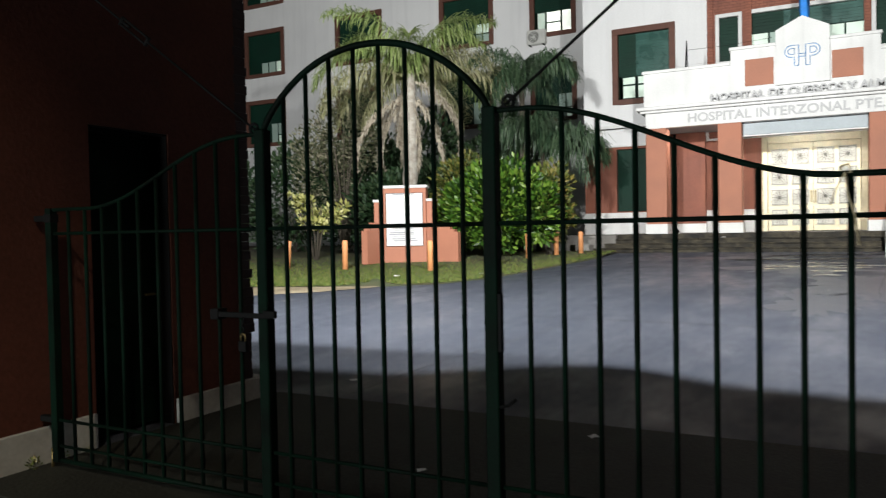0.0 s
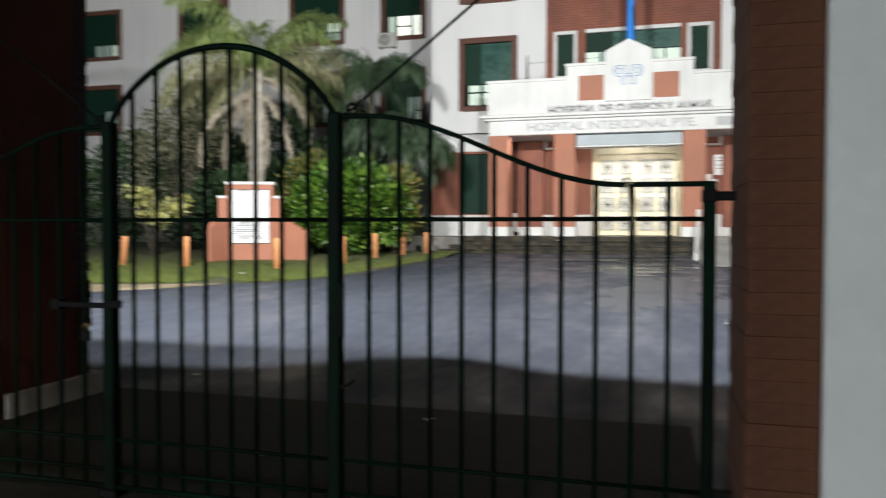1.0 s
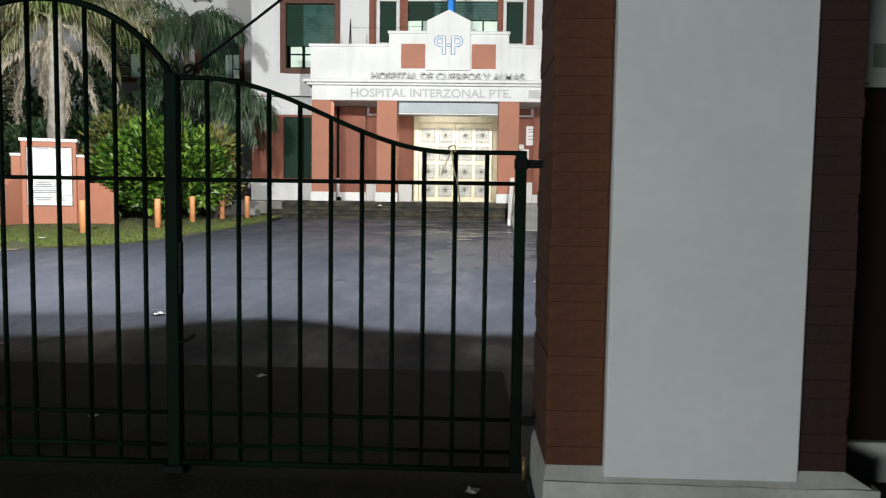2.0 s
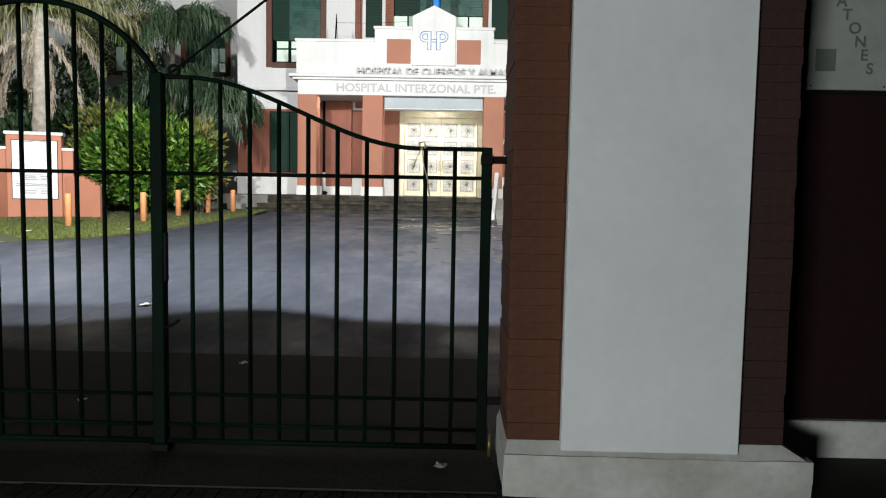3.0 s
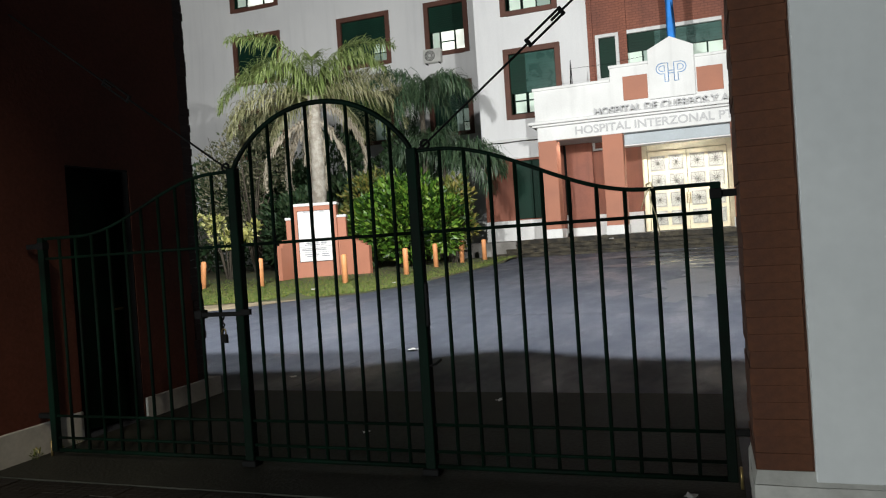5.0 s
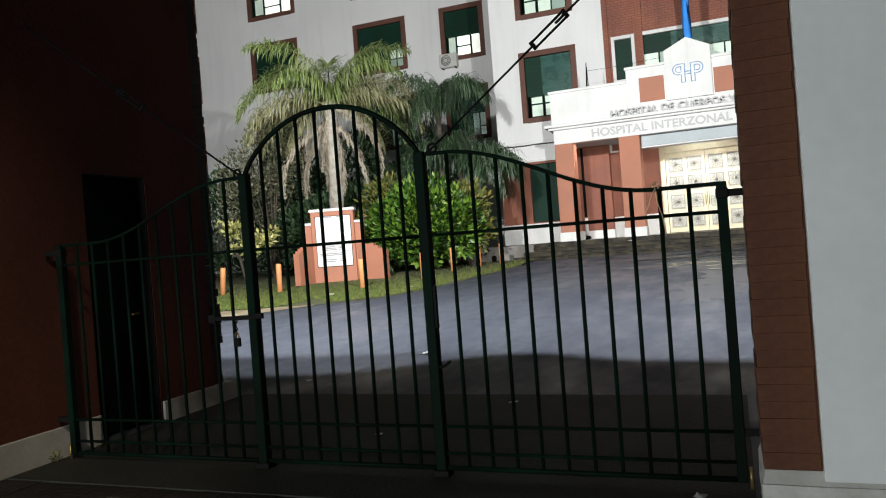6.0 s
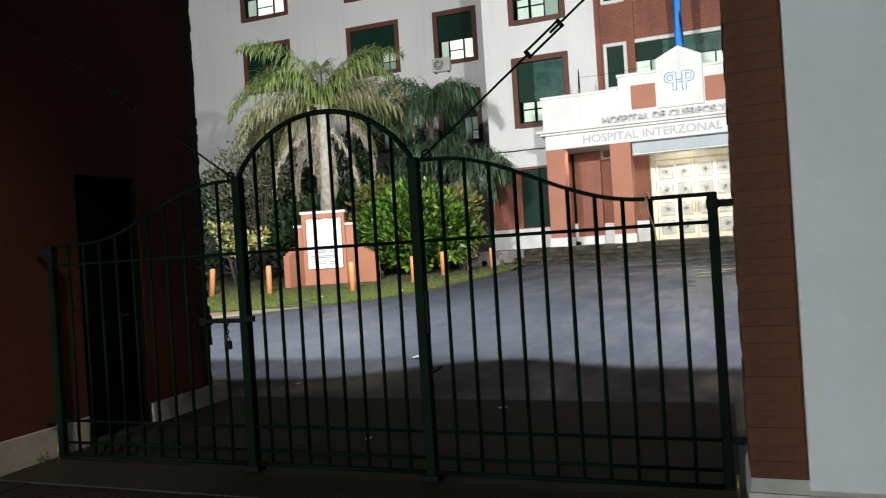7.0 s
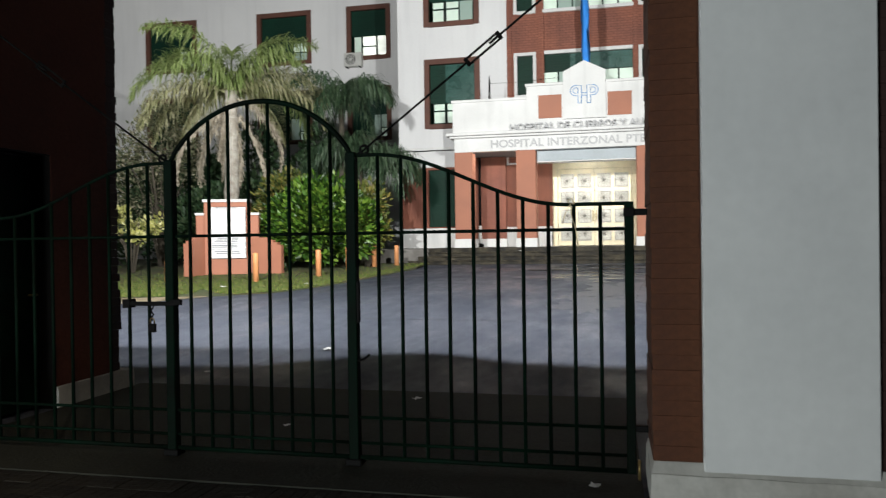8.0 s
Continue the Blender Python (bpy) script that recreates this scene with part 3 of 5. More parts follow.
part("bolt", boxes([(-0.36, 0.06, -0.05, -0.036, 1.055, 1.085), (-0.36, -0.3, -0.055, 0.02, 1.04, 1.1), (0.02, 0.1, -0.056, -0.03, 1.06, 1.1)], 0.003), IRON, g, "black sliding bolt")
part("drop_bolt", boxes([(1.375, 1.395, -0.03, 0.0, 0.95, 1.22)], 0.003), IRON, g, "black drop bolt")
part("bolt_handle", tube([(1.385, -0.03, 0.7), (1.43, -0.05, 0.715), (1.47, -0.05, 0.745)], 0.008, 6), IRON, g, "bent bolt handle")
lock = thing("padlock", "dark padlock hanging from a short chain on the gate bolt", "padlock", at=(-1.47, -0.05, 0.9))
bm = bmesh.new()
for k in range(4):
    a = math.tau * k / 4
    add_tube(bm, [(0.004 * math.cos(a), 0, 0.165 - 0.027 * k), (0.008 * (-1) ** k, 0.004, 0.15 - 0.027 * k), (0, 0, 0.132 - 0.027 * k)], 0.006, 6)
part("chain", bm, IRON, lock)
part("shackle", tube([(-0.016 if k < 6 else 0.016, 0, 0.03) if k in (0, 12) else (-0.016 * math.cos(math.pi * k / 12), 0, 0.05 + 0.018 * math.sin(math.pi * k / 12)) for k in range(13)], 0.005, 6), BRASS, lock)
part("body", box(-0.028, 0.028, -0.012, 0.012, -0.03, 0.03, 0.005), IRON, lock)

# stay rods from the posts up to the walls, each with a turnbuckle
for x0, z0, x1, y1, z1, a, b, label in ((0.09, 2.09, 1.868, -0.124, 3.385, 0.40, 0.515, "thin black stay rod with a turnbuckle from gate post to pillar"), (-1.40, 2.085, -3.3, 0.0, 3.46, 0.42, 0.53, "thin black stay rod from gate post to gateway wall")):
    rod = thing("stay_rod", label, "stay rod", "stay rods of the gate", at=(x0, 0, z0))
    way = Vector((x1 - x0, y1, z1 - z0))
    n_ = Vector((-way.z, 0, way.x)).normalized() * 0.021
    part("rod", tube([(0, 0, 0), way * a], 0.0075, 6), IRON, rod)
    part("rod", tube([way * b, way], 0.0075, 6), IRON, rod)
    part("screw", tube([way * (b - 0.035), way * b], 0.009, 6), IRON, rod)
    bm = bmesh.new()
    for s in (1, -1):
        add_tube(bm, [way * a + n_ * s, way * b + n_ * s], 0.008, 6)
    for k in (a, b):
        add_tube(bm, [way * k - n_ * 1.3, way * k + n_ * 1.3], 0.013, 6)
    part("turnbuckle", bm, IRON, rod)
    bm = bmesh.new()
    add_tube(bm, [(0.028 * math.cos(t * math.tau / 10), 0, 0.028 * math.sin(t * math.tau / 10)) for t in range(11)], 0.009, 6)
    part("eye", bm, IRON, rod)
    part("hook", tube([(-0.05 if x0 > 0 else 0.06, 0, -0.03), (0, 0, 0.0)], 0.008, 6), IRON, rod)
cord = thing("tied_cord", "pale straw-coloured cord end tied to the gate rail", "cord", at=(1.43, -0.02, 1.7))
part("knot", tube([(-0.015, 0, 0.02), (0.01, -0.02, 0.03), (0.02, 0.0, 0.0), (-0.01, 0.03, -0.005), (-0.015, 0.0, 0.02)], 0.005, 5), ROPE, cord)
part("loose_end", tube([(0, -0.01, 0), (0.008, -0.015, -0.08), (0.03, -0.01, -0.16), (0.045, -0.01, -0.27)], 0.004, 5), ROPE, cord)
part("loose_end", tube([(0, -0.01, 0), (-0.03, -0.015, -0.06), (-0.05, -0.01, -0.12)], 0.003, 5), ROPE, cord)

# sign plate on the street wall
plate = thing("wall_plate", "pale sign plate with slanting letters, its colour dulled for the dim light", "sign", at=(3.53, 0.155, 2.06))
part("board", box(0, 0.44, -0.02, 0.0, 0.0, 0.95, 0.004), PLAQUE, plate)
part("backing", box(-0.012, 0.452, -0.008, 0.004, -0.022, 0.97), IRON, plate)
part("green_patch", box(0.04, 0.15, -0.0215, -0.019, 0.1, 0.22), PLAQUE_GREEN, plate, "faded green printed square")
for k, c in enumerate("LATONES"):
    lettering(c, 0.085, (0.1 + 0.036 * k, -0.0225, 0.52 - 0.072 * k), PLAQUE_INK, plate, "dark grey letter", 0.001)
for x, z in ((0.02, 0.02), (0.42, 0.02)):
    part("screw", tube([(x, -0.024, z), (x, -0.018, z)], 0.005, 6), IRON, plate)

# ---- main building ----
MY = 25.5           # face of the main block
CX = 0.8            # its middle line
holes = []
W_MAIN = [(-5.84, -3.53, 6.22, 9.06), (-5.84, -3.53, 10.45, 13.3), (2 * CX + 3.53, 2 * CX + 5.84, 6.22, 9.06), (2 * CX + 3.53, 2 * CX + 5.84, 10.45, 13.3)]
NARROW = [(-2.08, -1.22, 7.3, 9.08), (2 * CX + 1.22, 2 * CX + 2.08, 7.3, 9.08), (-2.08, -1.22, 10.68, 12.6), (2 * CX + 1.22, 2 * CX + 2.08, 10.68, 12.6)]
WIDE = [(CX - 1.85, CX + 1.95, 7.5, 9.1), (CX - 1.85, CX + 1.95, 10.68, 12.6)]
DOOR = (-0.6, 2.68, 1.26, 4.58)
BX0, BX1 = -2.36, 2 * CX + 2.36
for wx0, wx1, wh in ((-7.0, BX0, W_MAIN[:2]), (BX1, 8.6, W_MAIN[2:])):
    structure("wall_north", wall_rows(wx0, wx1, 4.58, 19, MY, MY + 0.4, wh), WHITE, "white painted hospital facade lit by flood lamps", "facade")
central = structure("wall_north_centre", wall_rows(BX0, BX1, 4.58, 19, MY + 0.02, MY + 0.4, NARROW + WIDE), BAY_BRICK, "red brick middle bay of the hospital facade", "facade")
for x in (BX0 + 0.08, -0.98, 2 * CX + 0.98 + 0.1, BX1 - 0.08):
    part("pilaster", box(x - 0.1, x + 0.1, MY - 0.07, MY + 0.02, 5.5, 19), BAY_BRICK, central)
lower = structure("wall_north_base", wall_rows(-7.0, 8.6, 2.06, 4.58, MY + 0.003, MY + 0.4, [(-5.75, -4.2, 2.1, 4.5), (DOOR[0], DOOR[1], 2.06, 4.58)]), MAROON, "brick red painted ground floor wall", "wall")
structure("baseboard_north", boxes([(-7.02, DOOR[0] - 0.05, MY - 0.05, MY + 0.4, 1.0, 2.06), (DOOR[1] + 0.05, 8.62, MY - 0.05, MY + 0.4, 1.0, 2.06)], 0.01), TRIM_WHITE, "white plinth along the facade", "plinth")
structure("trim_north", boxes([(-7.05, 8.65, MY - 0.1, MY - 0.003, 5.3, 5.42), (-7.03, 8.63, MY - 0.05, MY - 0.003, 4.58, 4.66)], 0.01), TRIM_WHITE, "white string course over the ground floor", "moulding")
structure("wall_main_side", box(-7.0, -6.6, MY + 0.403, 34.4, 0.6, 19), WHITE, "white side wall of the main block", "wall")
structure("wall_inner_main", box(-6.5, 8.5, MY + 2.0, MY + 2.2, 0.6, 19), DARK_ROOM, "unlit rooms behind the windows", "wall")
structure("roof_main", box(-7.2, 8.8, MY - 0.1, 34.4, 19, 19.4), WHITE, "flat roof of the main block", "roof")


def window(hole, y, frame_mat, frame_w, layout, label, group):
    """A window set into a wall's opening: surround, sashes, blinds and panes, each pane a part."""
    x0, x1, z0, z1 = hole
    w = thing("window", label, "window", group, at=((x0 + x1) / 2, y, z0))
    w["kind"] = "structure"
    hw, h = (x1 - x0) / 2, z1 - z0
    f = frame_w
    part("surround", boxes([(-hw - 0.02, -hw + f, -0.07, 0.1, -0.02, h + 0.02), (hw - f, hw + 0.02, -0.07, 0.1, -0.02, h + 0.02), (-hw + f, hw - f, -0.07, 0.1, h - f, h + 0.02), (-hw + f, hw - f, -0.1, 0.1, -0.04, f * 0.8)], 0.008), frame_mat, w)
    iw0, iw1, iz0, iz1 = -hw + f, hw - f, f * 0.8, h - f
    # layout: rows of (x fraction 0, 1, z fraction 0, 1, material, slats?)
    for u0, u1, v0, v1, mat, kind in layout:
        a, b = iw0 + (iw1 - iw0) * u0, iw0 + (iw1 - iw0) * u1
        c, e = iz0 + (iz1 - iz0) * v0, iz0 + (iz1 - iz0) * v1
        if kind == "blind":
            n_ = max(4, int((e - c) / 0.11))
            bm = bmesh.new()
            for k in range(n_):
                z = c + (e - c) * k / n_
                add_box(bm, a, b, 0.16, 0.175, z + 0.006, z + (e - c) / n_)
            part("blind", bm, mat, w, "dark green slatted roller shutter")
        else:
            sash = part("sash", boxes([(a, a + 0.03, 0.17, 0.23, c, e), (b - 0.03, b, 0.17, 0.23, c, e), (a + 0.03, b - 0.03, 0.17, 0.23, c, c + 0.03), (a + 0.03, b - 0.03, 0.17, 0.23, e - 0.03, e)]), SHUTTER, w)
            part("pane", box(a + 0.02, b - 0.02, 0.2, 0.21, c + 0.02, e - 0.02), mat, sash)
    part("reveal", boxes([(iw0 - 0.02, iw0, 0.1, 0.38, iz0, iz1), (iw1, iw1 + 0.02, 0.1, 0.38, iz0, iz1), (iw0, iw1, 0.1, 0.38, iz1, iz1 + 0.02), (iw0, iw1, 0.1, 0.38, iz0 - 0.02, iz0)]), SHUTTER, w)
    return w


lay_a = [(0, 0.34, 0.36, 1, SHUTTER, "blind"), (0.34, 1, 0.36, 1, BLIND_PALE, "blind"), (0.06, 0.33, 0.02, 0.23, GLOW_DIM, "pane"), (0.06, 0.33, 0.23, 0.36, GLOW_DIM, "pane"), (0.36, 0.66, 0.02, 0.23, GLOW_DIM, "pane"), (0.36, 0.66, 0.23, 0.36, GLOW_DIM, "pane"), (0.66, 0.97, 0.02, 0.36, GLOW_TEAL, "pane")]
for hole in W_MAIN:
    window(hole, MY, WINDOW_RED, 0.2, lay_a, "tall window with brown-red brick surround and green shutter half down", "facade windows")
for hole in NARROW:
    window(hole, MY + 0.02, TRIM_WHITE, 0.11, [(0, 1, 0.0, 1, SHUTTER, "blind")], "narrow white-framed window with closed green shutter", "middle bay windows")
for hole in WIDE:
    lay = [(0, 0.3, 0.52, 1, SHUTTER, "blind"), (0.3, 0.62, 0.52, 1, BLIND_PALE, "blind"), (0.62, 1, 0.52, 1, BLIND_PALE, "blind")] + [(k / 6, (k + 1) / 6, 0.0, 0.52, GLOW_TEAL if k in (1, 2) else GLOW_DIM, "pane") for k in range(6)]
    window(hole, MY + 0.02, TRIM_WHITE, 0.12, lay, "wide white-framed window with green shutter above dim panes", "middle bay windows")
sd = thing("shuttered_window", "tall ground floor window closed by a dark green shutter", "window", at=(-4.975, MY + 0.12, 2.1))
sd["kind"] = "structure"
for s in (-0.388, 0.388):
    lf = part("shutter", box(s - 0.375, s + 0.375, 0, 0.06, 0.02, 2.38, 0.01), SHUTTER, sd)
    for z in (0.12, 1.3):
        for k in range(10):
            part("slat", box(s - 0.29, s + 0.29, -0.02, 0.0, z + k * 0.098, z + k * 0.098 + 0.078), SHUTTER, lf)
part("reveal", boxes([(-0.775, -0.765, -0.11, 0.0, 0, 2.4), (-0.775, 0.775, -0.11, 0.0, 2.39, 2.4)]), WINDOW_RED, sd, "dark painted reveal")
# brick-on-end heads over the tall windows
for hole in W_MAIN:
    head = thing("window_head", "brown-red course of upright bricks over a tall window", "brickwork", "window heads", at=(hole[0], MY - 0.075, hole[3] - 0.2))
    n_ = 25
    step_ = (hole[1] - hole[0]) / n_
    one = bpy.data.meshes.new("brick")
    bm = box(0.008, step_ - 0.008, -0.02, 0.0, 0.0, 0.215, 0.004)
    bm.to_mesh(one)
    bm.free()
    one.materials.append(WINDOW_RED)
    for k in range(n_):
        ob = new("brick", one)
        ob.parent = head
        ob.matrix_basis = pose(step_ * k, 0, 0)
cable = thing("wall_cable", "thin black cable run along the facade under the windows", "cable", at=(0, MY - 0.115, 5.28))
part("run", tube([(-6.95 + 0.35 * k, 0, 0.012 * math.sin(k * 1.7)) for k in range(9)], 0.016, 5), IRON, cable)

# ---- portico ----
PY = 22.5
LAND = 1.255
CL, CR = -4.0, 5.6
portico = thing("portico", "white flat-roofed entrance portico with stepped parapet and lettering", "portico", at=(0, 0, 0))
columns = [(-4.0, -3.33), (-1.7, -0.98), (2.58, 3.3), (4.93, 5.6)]
for x0, x1 in columns:
    c = part("column", box(x0, x1, PY, PY + 0.7, LAND + 0.32, 4.8, 0.015), TERRACOTTA, portico, "square terracotta painted column")
    part("base", box(x0 - 0.035, x1 + 0.035, PY - 0.035, PY + 0.735, LAND, LAND + 0.33, 0.01), TRIM_WHITE, c, "white column base")
part("fascia", box(CL, CR, PY, PY + 0.3, 4.8, 5.31, 0.01), TRIM_WHITE, portico)
part("cornice", boxes([(CL - 0.16, CR + 0.16, PY - 0.14, MY, 5.31, 5.39), (CL - 0.27, CR + 0.27, PY - 0.27, MY, 5.39, 5.5)], 0.015), TRIM_WHITE, portico)
for x in (CL, CR - 0.3):
    part("side_beam", box(x, x + 0.3, PY + 0.3, MY, 4.8, 5.32), TRIM_WHITE, portico)
part("soffit", box(CL + 0.3, CR - 0.3, PY + 0.3, MY, 4.9, 5.3), BEAM_GREY, portico)
par = [(CL - 0.05, 5.5), (CR + 0.05, 5.5), (CR + 0.05, 6.7), (2 * CX + 1.29, 6.7), (2 * CX + 1.29, 7.18), (1.52, 7.18), (1.52, 7.52), (0.79, 7.88), (0.06, 7.52), (0.06, 7.18), (-1.29, 7.18), (-1.29, 6.7), (CL - 0.05, 6.7)]
part("parapet", prism(par, PY + 0.02, PY + 0.28), TRIM_WHITE, portico)
for x0, x1, z in ((CL - 0.1, -1.3, 6.64), (2 * CX + 1.3, CR + 0.1, 6.64), (-1.33, 0.035, 7.1), (1.545, 2 * CX + 1.33, 7.1)):
    part("coping", box(x0, x1, PY - 0.04, PY + 0.34, z, z + 0.1, 0.012), TRIM_WHITE, portico)
part("centre_block", prism([(0.04, 5.85), (1.54, 5.85), (1.54, 7.54), (0.79, 7.91), (0.04, 7.54)], PY - 0.1, PY + 0.02), TRIM_WHITE, portico)
for x0, x1 in ((-0.86, -0.02), (1.6, 2.44)):
    part("inset", box(x0, x1, PY - 0.005, PY + 0.025, 5.92, 6.76, 0.01), TERRACOTTA, portico, "terracotta square on the parapet")
lettering("HOSPITAL DE CUERPOS Y ALMAS", 0.335, (-1.9, PY - 0.18, 5.515), LETTER, portico, "grey metal letter on the cornice", 0.015, 1.07)
lettering("HOSPITAL INTERZONAL PTE.", 0.40, (-2.64, PY - 0.018, 4.93), LETTER, portico, "grey raised letter on the fascia", 0.015, 1.08)
part("name_bar", box(3.6, 5.2, PY - 0.03, PY - 0.002, 4.93, 5.2), LETTER, portico, "grey bar of raised lettering")
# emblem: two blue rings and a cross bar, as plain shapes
bm = bmesh.new()
EY = PY - 0.115
for s in (-1, 1):
    bx = 0.79 + s * 0.17
    arc = lambda r: [(bx + s * (0.16 + r * math.sin(math.pi * t / 12)), EY, 6.885 + r * math.cos(math.pi * t / 12)) for t in range(13)]
    add_tube(bm, [(bx - s * 0.065, EY, 6.4), (bx - s * 0.065, EY, 7.08)] + arc(0.195) + [(bx + s * 0.065, EY, 6.69), (bx + s * 0.065, EY, 6.4), (bx - s * 0.065, EY, 6.4)], 0.017, 5)
    add_tube(bm, [(bx + s * 0.065, EY, 6.985)] + arc(0.1) + [(bx + s * 0.065, EY, 6.785), (bx + s * 0.065, EY, 6.985)], 0.015, 5)
for z in (6.69, 6.785):
    add_tube(bm, [(0.685, EY, z), (0.895, EY, z)], 0.015, 5)
for v in bm.verts:
    v.co.x, v.co.z = 0.79 + (v.co.x - 0.79) * 0.93, 6.7 + (v.co.z - 6.74) * 0.93
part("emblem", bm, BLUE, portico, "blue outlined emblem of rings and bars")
# raised terrace and steps
land = structure("landing", box(-4.9, 6.6, 22.16, MY + 0.3, 0.55, LAND, 0.005), CONCRETE, "grey concrete landing with a dark worn stone edge", "landing")
part("edge", box(-4.9, 6.6, 22.1, 22.155, 0.55, LAND + 0.002, 0.012), STEP, land, "dark worn stone edge")
structure("terrace", box(-7.3, -4.905, 21.9, MY - 0.055, 0.55, LAND - 0.02, 0.015), CONCRETE, "pale grey concrete terrace beside the entrance steps", "terrace")
rnd = random.Random(33)
for k in range(4):
    top = LAND - 0.145 * (k + 1)
    x_end = -4.9 - 0.3 * k
    st = structure("step", box(x_end + 0.02, 2.82, 22.1 - 0.32 * (k + 1) + 0.03, 22.1 - 0.32 * k + 0.01, 0.5, top - 0.045), STEP, "worn mossy stone entrance step", "step")
    x = x_end
    while x < 2.8:
        w_ = min(rnd.uniform(0.95, 1.5), 2.83 - x)
        if 2.83 - x - w_ < 0.3:
            w_ = 2.83 - x
        bm = box(x + 0.006, x + w_ - 0.006, 22.1 - 0.32 * (k + 1), 22.1 - 0.32 * k + 0.008, top - 0.05, top + rnd.uniform(-0.008, 0.004), 0.012)
        part("tread", bm, STEP, st)
        x += w_


def wedge(ring_lo, ring_hi):
    """A solid between a lower and an upper ring of four corners."""
    bm = bmesh.new()
    lo, hi = [bm.verts.new(p) for p in ring_lo], [bm.verts.new(p) for p in ring_hi]
    bm.faces.new(lo[::-1])
    bm.faces.new(hi)
    for k in range(4):
        bm.faces.new((lo[k], lo[(k + 1) % 4], hi[(k + 1) % 4], hi[k]))
    return bm


# wheelchair ramp with a white sloping side wall, beside the steps
G17 = ground_z(0, 17.2)
structure("ramp", wedge([(2.85, 17.2, G17 - 0.1), (4.7, 17.2, G17 - 0.1), (4.7, 22.09, 0.5), (2.95, 22.09, 0.5)], [(2.85, 17.2, G17 + 0.02), (4.7, 17.2, G17 + 0.02), (4.7, 22.09, LAND), (2.95, 22.09, LAND)]), RAMP_PALE, "grey concrete access ramp beside the steps", "ramp")
ramp = thing("ramp_wall", "white sloping side wall of the ramp", "wall", at=(2.78, 19.2, 0.55))
part("wall", wedge([(0, 0, 0), (0.09, 0, 0), (0.36, 2.85, 0), (0.22, 2.85, 0)], [(0, 0, 0.26), (0.09, 0, 0.26), (0.36, 2.85, 1.6), (0.22, 2.85, 1.6)]), TRIM_WHITE, ramp)
nb = thing("notice_board", "white notice board on the red entrance wall", "notice board", at=(3.78, MY - 0.005, 3.5))
part("board", box(0, 0.78, -0.03, 0, 0, 0.74, 0.006), SIGN_WHITE, nb)
for zz in (0.6, 0.5, 0.34, 0.22):
    part("print_line", box(0.08, 0.5 + 0.15 * math.sin(zz * 20), -0.033, -0.0302, zz, zz + 0.035), SIGN_INK, nb)
wb = thing("wall_lamp", "small white lamp box on the entrance wall", "lamp", at=(3.5, MY - 0.005, 3.33))
part("case", box(0, 0.2, -0.12, 0, 0, 0.2, 0.02), AC_WHITE, wb)
# entrance door
ed = thing("entrance_door", "gilded double door with pale relief panels, brightly lit", "door", at=(DOOR[0], MY + 0.05, DOOR[2]))
ed["kind"] = "structure"
dw, dh = DOOR[1] - DOOR[0], DOOR[3] - DOOR[2]
part("door_frame", boxes([(0, 0.2, -0.08, 0.2, 0, dh), (dw - 0.2, dw, -0.08, 0.2, 0, dh), (0.2, dw - 0.2, -0.08, 0.2, dh - 0.24, dh)], 0.012), GOLD, ed)
for s in range(2):
    x0 = 0.2 + s * (dw - 0.4) / 2
    lw = (dw - 0.4) / 2
    lf = part("door_leaf", box(x0 + 0.006, x0 + lw - 0.006, 0.02, 0.1, 0.01, dh - 0.245, 0.008), GOLD, ed)
    ph = (dh - 0.5) / 4
    for c in range(2):
        for r in range(4):
            px, pz = x0 + 0.1 + c * (lw - 0.1) / 2, 0.2 + r * ph
            pw = (lw - 0.1) / 2 - 0.12
            part("panel", box(px, px + pw, -0.02, 0.02, pz, pz + ph - 0.14, 0.012), DOOR_PANEL, lf)
            bm = bmesh.new()
            mx, mz = px + pw / 2, pz + (ph - 0.14) / 2
            for q in range(12):
                an = q * math.tau / 12
                add_tube(bm, [(mx + 0.07 * math.cos(an), -0.028, mz + 0.07 * math.sin(an)), (mx + 0.24 * math.cos(an), -0.024, mz + 0.24 * math.sin(an))], [0.009, 0.004], 4)
            add_tube(bm, [(mx, -0.06, mz), (mx, -0.02, mz)], [0.03, 0.06], 8)
            add_box(bm, px + 0.03, px + pw - 0.03, -0.028, -0.019, pz + 0.03, pz + 0.045)
            add_box(bm, px + 0.03, px + pw - 0.03, -0.028, -0.019, pz + ph - 0.185, pz + ph - 0.17)
            add_box(bm, px + 0.03, px + 0.045, -0.028, -0.019, pz + 0.05, pz + ph - 0.19)
            add_box(bm, px + pw - 0.045, px + pw - 0.03, -0.028, -0.019, pz + 0.05, pz + ph - 0.19)
            part("relief", bm, DOOR_METAL, lf)
    part("handle", tube([(x0 + (lw - 0.06 if s == 0 else 0.06), -0.02, 1.0), (x0 + (lw - 0.06 if s == 0 else 0.06), -0.07, 1.05), (x0 + (lw - 0.06 if s == 0 else 0.06), -0.07, 1.35), (x0 + (lw - 0.06 if s == 0 else 0.06), -0.02, 1.4)], 0.015), BRASS, lf)
sh = thing("lintel_beam", "pale blue-grey beam between the entrance columns", "beam", at=(0, 0, 0))
part("box", box(-0.97, 2.57, PY + 0.32, PY + 0.62, 4.4, 4.895, 0.02), BEAM_GREY, sh)
part("edge", box(-0.97, 2.57, PY + 0.3, PY + 0.64, 4.36, 4.4), TRIM_WHITE, sh)
lampo = thing("portico_lamp", "bright flat ceiling lamp set out of view under the portico", "lamp", "lamps under the portico", at=(0.8, 23.25, 4.9))
hs = part("housing", box(-0.75, 0.75, -0.2, 0.2, -0.03, 0.0, 0.005), TRIM_WHITE, lampo)
